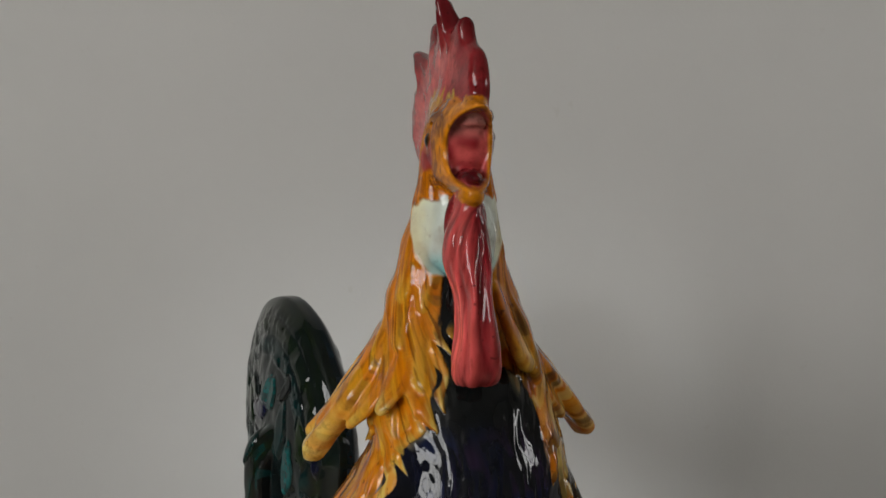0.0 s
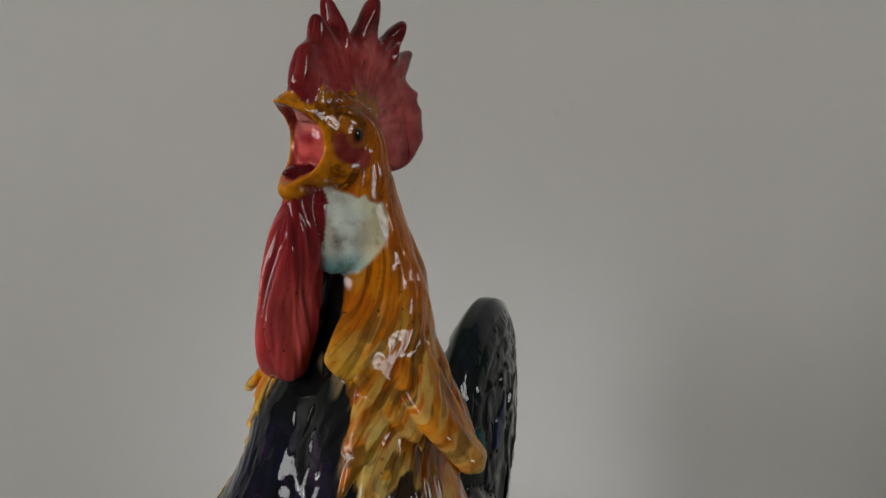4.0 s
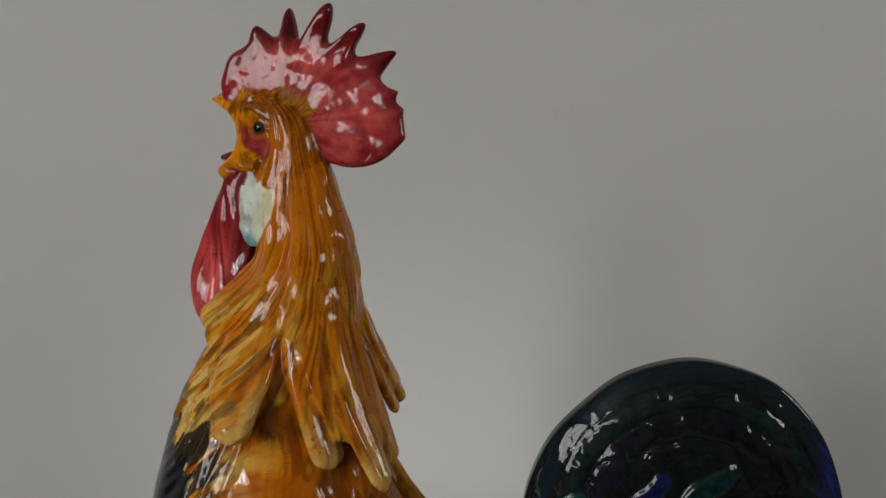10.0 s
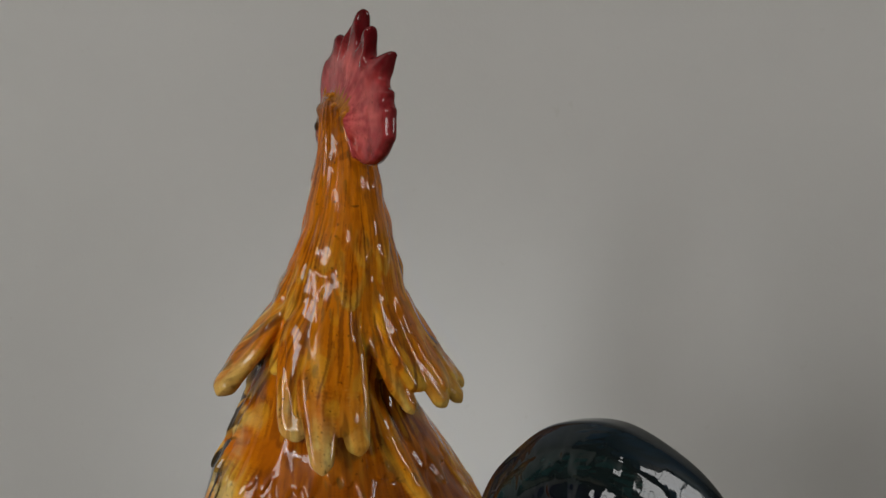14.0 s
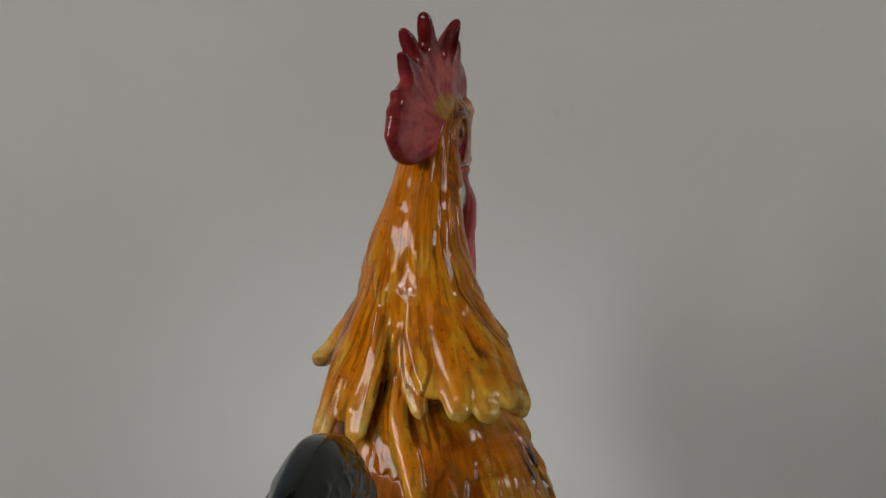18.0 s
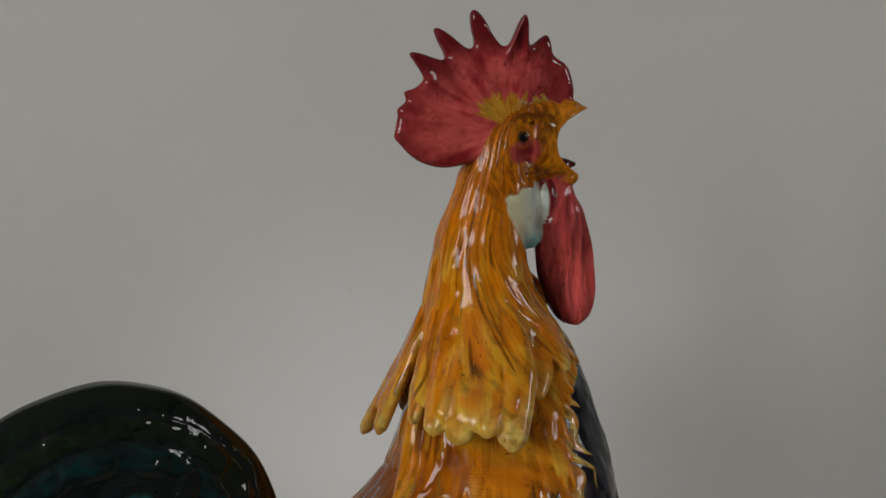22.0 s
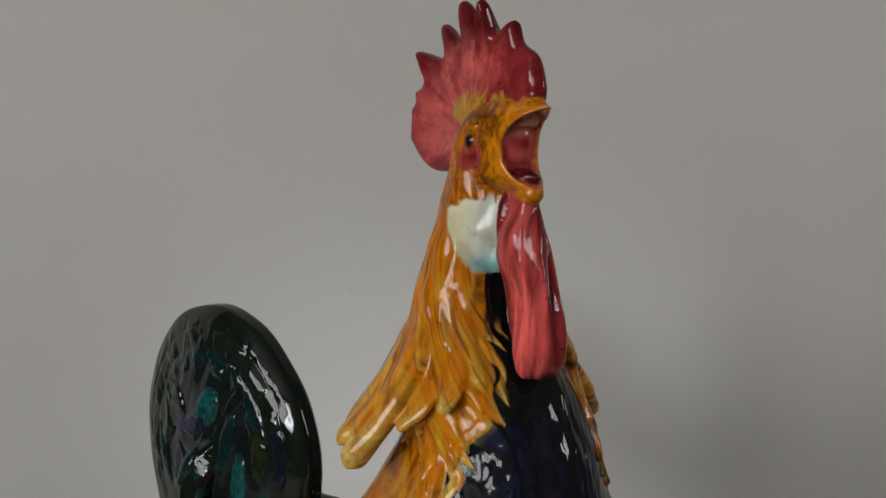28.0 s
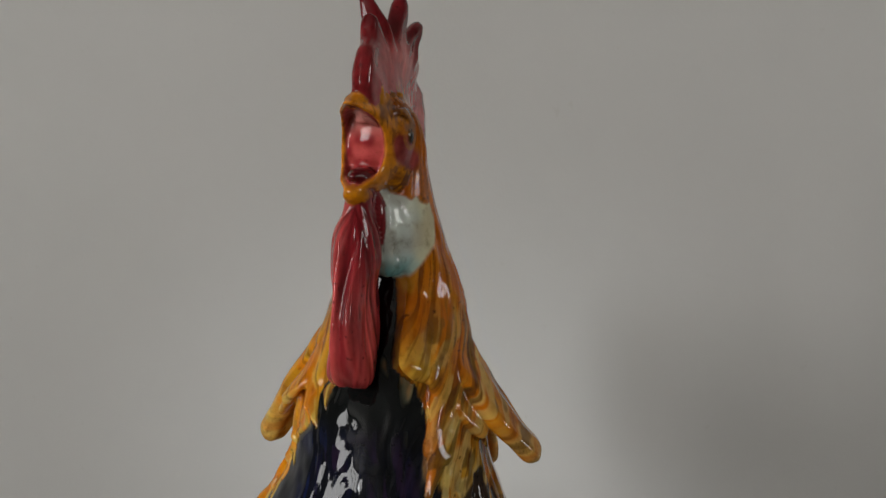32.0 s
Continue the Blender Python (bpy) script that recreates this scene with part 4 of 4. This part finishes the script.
    red = smooth(1.22, 0.74, np.hypot(ux / np.where(left, 0.0140, 0.0108), uz / np.where(left, 0.0078, 0.0082)) + wob) * skin_m * smooth(0.004, 0.001, dz)
    lid = smooth(0.0008, 0.0, np.abs(np.hypot(dx, dz * 1.1) - 0.0068) - 0.0012) * skin_m

    def inside(poly):
        """How far a place lies inside a convex outline (x, z), given in turning order."""
        best = np.full(n, 1.0)
        for (x0, z0), (x1, z1) in zip(poly, poly[1:] + poly[:1]):
            ln = math.hypot(x1 - x0, z1 - z0)
            best = np.minimum(best, ((z - z0) * (x1 - x0) - (co[:, 0] - x0) * (z1 - z0)) / ln)
        return best
    pad_l = [(0.101, -0.043), (0.0665, -0.0570), (0.0695, -0.0735), (0.0785, -0.0868), (0.0855, -0.0950), (0.101, -0.0950)]
    pad_r = [(0.099, -0.046), (0.0640, -0.0595), (0.0690, -0.0745), (0.0770, -0.0865), (0.0820, -0.0950), (0.099, -0.0950)]
    depth = np.where(left, inside(pad_l), inside(pad_r))
    fringe = 0.0045 * (grain(np.stack([co[:, 0] * 330 + z * 150, z * 60, left * 9.0], -1), 52) - 0.4) * smooth(-0.068, -0.058, z)
    lobe_m = ((kinds == 6) | (kinds == 0) | (kinds == 1)) * (far > 0.009)
    pad = lobe_m * smooth(-0.0012, 0.0012, depth - fringe)
    lob = blend(ICE, LEMON, smooth(0.090, 0.074, co[:, 0] + 0.012 * wob) * 0.9)
    lob = blend(lob, SEA, smooth(-0.078, -0.092, z) * smooth(0.076, 0.090, co[:, 0] + 0.01 * wob) * 0.95)
    lob = lob * (1 - 0.16 * smooth(0.55, 0.8, grain(np.stack([co[:, 0] * 130, z * 60, left * 7.0], -1), 73)) * smooth(0.076, 0.084, co[:, 0]))[:, None]
    # brown paint, with the crease's shade in it, from the beak over the brow and down behind the cheek
    arc_x, arc_z = np.interp(np.linspace(0, 1, 60), (0, 0.18, 0.36, 0.54, 0.70, 0.82, 1.0), (0.024, 0.015, 0.003, -0.0075, -0.019, -0.0255, -0.032)), np.interp(np.linspace(0, 1, 60), (0, 0.18, 0.36, 0.54, 0.70, 0.82, 1.0), (0.0105, 0.0146, 0.0150, 0.0125, 0.0058, -0.001, -0.021))
    off = np.full(n, 1.0)
    zone = np.where((np.abs(dx) < 0.06) & (np.abs(dz) < 0.05) & (far > 0.004))[0]
    off[zone] = np.hypot(dx[zone][:, None] - arc_x, dz[zone][:, None] - arc_z).min(1)
    crease = smooth(0.0042, 0.0012, off + 0.004 * wob) * (kinds != 2)
    brow_w = smooth(0.014, 0.003, off) * (kinds != 2) * smooth(0.45, 0.65, grain(np.stack([dx * 500, dz * 160, left * 3.0], -1), 74))
    hair = smooth(0.52, 0.66, grain(np.stack([(dx + 0.7 * dz) * 620, (dz - 0.5 * dx) * 90, left * 5.0], -1), 75)) * smooth(-0.012, -0.022, dz) * smooth(-0.042, -0.036, dz) * (dx < 0.014) * (dx > -0.025) * skin_m
    stroke = smooth(0.55, 0.72, grain(np.stack([co[:, 0] * 130 + z * 120, (z + 6.0 * (co[:, 0] - 0.08) ** 2) * 420, 0 * z], -1), 53)) * skin_m * smooth(-0.030, -0.040, z) * smooth(-0.060, -0.052, z) * (co[:, 0] > 0.060)
    col = blend(col, BROWN * 0.8, stroke * 0.5)
    eye_r, eye_a = np.hypot(dx, dz), np.arctan2(dz, dx)
    ringed = smooth(0.50, 0.66, grain(np.stack([eye_r * 620 + 2.5 * np.sin(eye_a * 2), eye_a * 5, left * 4.0], -1), 90)) * smooth(0.008, 0.011, eye_r) * smooth(0.036, 0.026, eye_r) * ((kinds == 6) | (kinds == 0)) * (far > 0.006) * (co[:, 0] < 0.100)
    col = blend(col, BROWN, ringed * 0.55)
    col = blend(col, BROWN * 0.8, hair * 0.85)
    col = blend(col, BROWN * 0.75, np.maximum(crease * (0.35 + 0.5 * grain(co * 150, 77)), brow_w * 0.7))
    col = blend(col, blend(CRIMSON * 0.65, ROSE * np.where(left, 0.8, 1.0)[:, None], grain(co * 230, 54) ** 1.5), red * 0.95)
    col = blend(col, OCHRE * 0.7, lid * smooth(0.003, -0.002, dz) * (kinds != 7) * np.where(left, 0.5, 0.25))
    col = blend(col, lob, pad)
    spiky = grain(np.stack([cth * 9, left * 3.0, 0 * z], -1), 55) * 0.7 + grain(np.stack([cth * 15, left * 3.0, 0 * z], -1), 56) * 0.5
    tuft = (kinds == 2) * smooth(0.003, -0.001, cr - 0.013 - 0.014 * spiky) * (cth > 0.35) * (cth < 2.8)
    tuft_n = grain(np.stack([cth * 40, cr * 80, 0 * z], -1), 57)[:, None]
    col = blend(col, np.where(left[:, None], OCHRE * 0.85 * (1 - 0.75 * tuft_n), blend(STRAW * 0.85, OCHRE * 0.7, tuft_n[:, 0] * 1.3)), tuft * 0.95)
    hole = np.hypot((co[:, 1] - 0.004) / 0.0112, (z + 0.0240) / 0.0205)
    gape = smooth(1.0, 0.90, hole) * (co[:, 0] > 0.080) * (co[:, 0] < 0.127) * (kinds != 7) * (z > -0.0345)
    mouth = blend(ROSE * 1.3, CRIMSON, smooth(0.45, 0.85, grain(co * 150, 58)))
    col = blend(col, blend(mouth, np.array((0.62, 0.27, 0.23)), smooth(-0.022, -0.008, z) * 0.8), gape * 0.9)
    calm = 0.6 * pad
    for _ in range(14):
        mean = np.stack([np.bincount(ed[:, 0], co[ed[:, 1], c], n) + np.bincount(ed[:, 1], co[ed[:, 0], c], n) for c in range(3)], -1) / np.maximum(deg, 1)[:, None]
        co = co + calm[:, None] * (mean - co)
    drip = grain(np.stack([arc / 0.0052, z / 0.060, 0 * z], -1), 78) + 0.25 * (flow3 - 0.5)
    drips = smooth(0.46, 0.56, drip) * smooth(-0.186, -0.202, z + 0.02 * (flow2 - 0.5)) * smooth(0.75, 0.95, phi) * smooth(1.68, 1.48, phi) * (kinds < 2)
    drips = np.maximum(drips, smooth(0.54, 0.64, drip) * smooth(-0.215, -0.235, z) * smooth(-1.0, -1.1, phi) * smooth(-1.42, -1.28, phi) * (kinds < 2))
    col = blend(col, INK * 1.5, drips * 0.95)
    # pale pointed feathers reach over the black breast on the right side
    lip = np.abs(phi) - bib(z, np.sign(phi))
    run = (-0.128 - z + 0.085 * lip) / 0.0190 + 0.35 * np.sin(z * 210) + 0.5 * (grain(co * 90, 100) - 0.5)
    step = np.mod(run, 1.0)
    reach = (0.20 + 0.22 * grain(np.stack([np.floor(run) * 3.7, 0 * z, 0 * z], -1), 98)) * np.minimum(step / 0.55, (1 - step) / 0.45)
    lance = smooth(-0.015, 0.02, lip + reach) * smooth(0.12, 0.04, lip) * (phi < 0) * (kinds < 2) * smooth(-0.118, -0.135, z) * smooth(-0.30, -0.285, z) * (1 - pad)
    lance_c = blend(OCHRE, blend(STRAW, CREAM, grain(co * 120, 99)), smooth(0.02, -0.12, lip + 0.15 * (flow - 0.5)))
    col = blend(col, lance_c, lance * 0.95)
    hk = hk * (1 - pad) * (1 - red)
    black = smooth(0.05, 0.015, col[:, 0]) * (kinds == 0) * (co[:, 0] > 0.05)
    hk = hk * (1 - 0.7 * black)
    rel = hk * (1 - 0.8 * loose) * (((0.5 - flow) * 0.0002 + (flow2 - 0.5) * 0.0008) * (0.15 + 1.1 * smooth(0.35, 0.7, grain(co * 38, 48))) + (grain(np.stack([arc / 0.0075, z / 0.017, 0 * z], -1), 92) - 0.5) * 0.0016) + hk * lump * 0.0016 - crease * 0.0002
    rel += lance * 0.0011 * np.minimum(step / 0.5, (1 - step) / 0.5)
    rel += gape * (lump * 0.0024 + small * 0.0009)
    rel += (kinds == 2) * (lump * 0.0010 + (grain(np.stack([(co[:, 0] + 0.35 * z) * 38, (z - 0.35 * co[:, 0]) * 105, np.sign(co[:, 1] - 0.006) * 3], -1), 86) - 0.5) * 0.0013 + small * 0.0002)
    wa = np.arctan2(co[:, 1] - 0.006, co[:, 0] - 0.119)
    wr = grain(np.stack([wa * 4.5 + z * 30, z * 34, 0 * z], -1), 49) - 0.5
    wr2 = grain(np.stack([wa * 9 - z * 40, z * 50, 0 * z], -1), 50) - 0.5
    rel += (kinds == 3) * (wr * 0.0008 + wr2 * 0.0002 + lump * 0.0010)
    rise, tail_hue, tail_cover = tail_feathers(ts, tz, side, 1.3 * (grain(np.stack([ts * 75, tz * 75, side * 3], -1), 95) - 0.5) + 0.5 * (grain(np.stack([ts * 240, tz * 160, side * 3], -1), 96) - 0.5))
    rel += (kinds == 4) * (smooth(0.98, 0.82, tr / fan(ta)) * (rise + (grain(np.stack([tr * 210 + 0.9 * np.sin(ta * 6 + side), ta * 3.5, side], -1), 97) - 0.5) * 0.0005 * smooth(0.52, 0.62, tr / fan(ta)) + barb * 0.0001 + barb2 * 0.0002 + lump * 0.0008 + (grain(np.stack([(ts * 0.93 + tz * 0.37) * 100 + knot, (tz * 0.93 - ts * 0.37) * 34 + knot, side * 3], -1), 79) - 0.5) * 0.0034 * (0.35 + 0.65 * smooth(0.66, 0.52, tr / fan(ta)))))
    rel += black * ((grain(co * np.array((52, 52, 36)), 61) - 0.5) * 0.0017 + (grain(np.stack([(arc + 0.4 * z) / 0.0085, (z - 0.3 * arc) / 0.015, 0 * z], -1), 62) - 0.5) * 0.0009 + (grain(np.stack([(arc - 0.3 * z) / 0.0042, (z + 0.3 * arc) / 0.009, 0 * z], -1), 83) - 0.5) * 0.0007)
    rel += ((kinds == 6) | (kinds == 7)) * (lump * 0.0004 + small * 0.0002)
    co = co + no * rel[:, None]
    calm = 0.5 * (kinds == 4)
    for _ in range(4):
        mean = np.stack([np.bincount(ed[:, 0], co[ed[:, 1], c], n) + np.bincount(ed[:, 1], co[ed[:, 0], c], n) for c in range(3)], -1) / np.maximum(deg, 1)[:, None]
        co = co + calm[:, None] * (mean - co)
    # blue and violet strokes on the black breast, a pale smear along its edge
    dab = grain(np.stack([(arc + 0.25 * z) / 0.0050, (z - 0.2 * arc) / 0.014, 0 * z], -1), 84)
    hue = grain(np.stack([arc / 0.02, z / 0.03, 0 * z], -1), 85)
    col = blend(col, blend(np.array((0.010, 0.016, 0.060)), np.array((0.026, 0.012, 0.036)), smooth(0.4, 0.6, hue)), black * smooth(0.55, 0.75, dab) * smooth(-0.165, -0.185, z) * 0.55)
    smear = smooth(-0.26, -0.05, lip) * smooth(0.48, 0.68, dab + 0.3 * (flow - 0.5)) * smooth(-0.12, -0.14, z) * smooth(-0.27, -0.23, z)
    col = blend(col, np.array((0.26, 0.25, 0.15)), black * smear * 0.6)
    # brush strokes along the feathers; the brown in the grooves also paints in their shade
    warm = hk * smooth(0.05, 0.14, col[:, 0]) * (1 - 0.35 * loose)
    front_l = smooth(0.2, 0.5, phi) * smooth(2.1, 1.6, phi)
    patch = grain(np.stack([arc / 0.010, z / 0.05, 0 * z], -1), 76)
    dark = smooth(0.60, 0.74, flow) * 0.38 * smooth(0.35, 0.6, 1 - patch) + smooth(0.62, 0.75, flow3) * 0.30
    pale = (smooth(0.60, 0.80, flow2) * 0.35 + smooth(0.62, 0.78, patch) * 0.55 * smooth(0.35, 0.6, flow)) * smooth(-0.085, -0.12, z) * smooth(-0.26, -0.2, z)
    col = blend(col, STRAW, 0.7 * pale * warm)
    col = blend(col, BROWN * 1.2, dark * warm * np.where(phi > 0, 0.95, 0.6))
    col = col * (1 + (kinds == 2) * (ray_n * 0.30 + lump * 0.30 + small * 0.12))[:, None]
    dash = grain(np.stack([arc / 0.0034, z / 0.013, 0 * z], -1), 93)
    dash2 = grain(np.stack([(arc + 0.15 * z) / 0.0026, z / 0.009, 0 * z], -1), 94)
    col = blend(col, np.array((0.62, 0.34, 0.022)), warm * smooth(0.62, 0.76, dash) * smooth(-0.06, -0.11, z) * smooth(-0.24, -0.20, z) * 0.5)
    col = blend(col, np.array((0.56, 0.165, 0.002)), warm * np.maximum(smooth(0.50, 0.72, 1 - dash) * 0.6, 0.30 * smooth(-0.16, -0.11, z)) * smooth(-0.26, -0.22, z))
    col = blend(col, CREAM * 1.15, warm * smooth(0.50, 0.40, lip) * smooth(-0.15, -0.18, z) * smooth(0.52, 0.68, dash2) * (phi > 0) * 0.75)
    col = blend(col, np.array((0.11, 0.095, 0.022)), warm * smooth(0.70, 0.80, dash2) * smooth(0.45, 0.62, patch) * 0.45)
    # the left side is the busiest: orange washes, straw strokes, green-black flecks
    low = front_l * warm * smooth(-0.10, -0.135, z) * smooth(-0.28, -0.25, z)
    slant = np.stack([(arc - 0.10 * z) / 0.0036, (z + 0.3 * arc) / 0.016, 0 * z], -1)
    col = blend(col, np.array((0.50, 0.125, 0.001)), front_l * warm * smooth(0.45, 0.65, grain(np.stack([arc / 0.007, z / 0.022, 0 * z], -1), 101)) * 0.75)
    col = blend(col, blend(STRAW, CREAM, patch) * 1.05, low * smooth(0.56, 0.68, grain(slant, 102)) * 0.7)
    col = blend(col, np.array((0.10, 0.060, 0.010)), low * smooth(0.62, 0.72, grain(slant * 1.25, 103)) * 0.75)
    dirt = smooth(0.55, 0.75, grain(co * np.array((260, 260, 110)), 80)) * warm * smooth(-0.180, -0.205, z) * (kinds == 1) * smooth(0.30, 0.42, col[:, 1])
    col = blend(col, np.array((0.16, 0.15, 0.085)), dirt * 0.6)
    # thin brown strokes, which also stand in for shade between the locks
    line = smooth(0.66, 0.74, grain(np.stack([arc / 0.0016, z / 0.030, 0 * z], -1), 81)) * warm * smooth(-0.26, -0.2, z)
    col = blend(col, BROWN * 0.8, line * np.where(phi > 0, 0.6, 0.25 + 0.5 * smooth(0.45, 0.65, patch)))
    col = col * (1 + warm[:, None] * np.where((phi > 0)[:, None], np.array((0.02, -0.07, -0.15)), np.array((0.12, 0.07, -0.10))))
    pin = smooth(0.86, 0.93, grain(co * 430, 63)) * smooth(0.4, 0.6, grain(co * 30, 64)) * (1 - 0.8 * pad)
    col = col * (1 - 0.6 * pin)[:, None]
    col = col * (1 + (kinds == 3) * (0.08 + wr * 1.3 + wr2 * 0.7))[:, None]
    # the tail's glaze: teal, blue and green patches in fine barbs
    bend = ta + 0.5 * np.sin(tr * 60)
    barbs = grain(np.stack([tr * 420 + bend * 9, bend * 16 - tr * 120, side * 2], -1), 87)
    glint = (kinds == 4) * (0.35 + 0.65 * smooth(0.40, 0.66, barbs))
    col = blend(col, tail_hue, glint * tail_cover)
    co[:, 1] += AXIS_Y
    co[:, 2] += BASE
    skin.vertices.foreach_set("co", co.astype(np.float32).ravel())
    turn = phi - np.sign(phi) * 8.4 * (z + 0.14) * smooth(2.5, 1.3, np.abs(phi)) * smooth(0.2, 0.6, np.abs(phi))
    lines = np.stack([0.045 * np.cos(turn), 0.045 * np.sin(turn), z * 0.16], -1)
    lines = np.where((loose > 0.5)[:, None], co * 0.45, lines)
    lines = np.where((kinds == 2)[:, None], np.stack([cth * 0.030, cr * 0.45, co[:, 1]], -1), lines)
    lines = np.where((kinds == 3)[:, None], np.stack([0.015 * np.cos(wa), 0.015 * np.sin(wa), z * 0.22], -1), lines)
    lines = np.where((kinds == 4)[:, None], np.stack([tr * 0.8, ta * 0.012, side * 0.05], -1), lines)
    lines = np.where((kinds >= 6)[:, None], co * np.array((0.5, 0.5, 0.8)), lines)
    lines = np.where((pad > 0.5)[:, None], co * 0.25, lines)
    st = skin.attributes.new("stroke", "FLOAT_VECTOR", "POINT")
    st.data.foreach_set("vector", lines.astype(np.float32).ravel())
    at = skin.color_attributes.new("paint", "FLOAT_COLOR", "POINT")
    at.data.foreach_set("color", np.concatenate([col, np.ones((n, 1))], 1).astype(np.float32).ravel())
    skin.polygons.foreach_set("use_smooth", np.ones(len(skin.polygons), bool))
    skin.materials.clear()
    skin.materials.append(GLAZE)
    skin.name = "rooster_statue"
    skin.update()
    return tagged(new("rooster_statue", skin), "glossy hand-painted ceramic rooster crowing, orange hackle, red comb, dark tail", "statue")


rooster = melt()


# ---- the table that it turns on ----
def build_table():
    root = tagged(new("table"), "plain light oak table under the ceramic rooster", "table")
    x0, x1, y0, y1 = -0.55, 0.55, -0.42, 0.22
    bm = bmesh.new()
    block(bm, (x0, y0, TOP - 0.035), (x1, y1, TOP), 0.004)
    solid("tabletop", bm, TABLE, root)
    for px in (x0 + 0.05, x1 - 0.05):
        for py in (y0 + 0.05, y1 - 0.05):
            bm = bmesh.new()
            block(bm, (px - 0.025, py - 0.025, 0), (px + 0.025, py + 0.025, TOP - 0.035), 0.003)
            solid("leg", bm, TABLE, root)
    return root


build_table()


# ---- motion ----
def motions():
    rows = []
    for k in range(17):
        t = 2.0 * k
        rows.append((t, pose(0, 0, TOP, 0, 0, -TURN * (t - 1.4) - 95.95)))
    walk(rooster, rows)


motions()
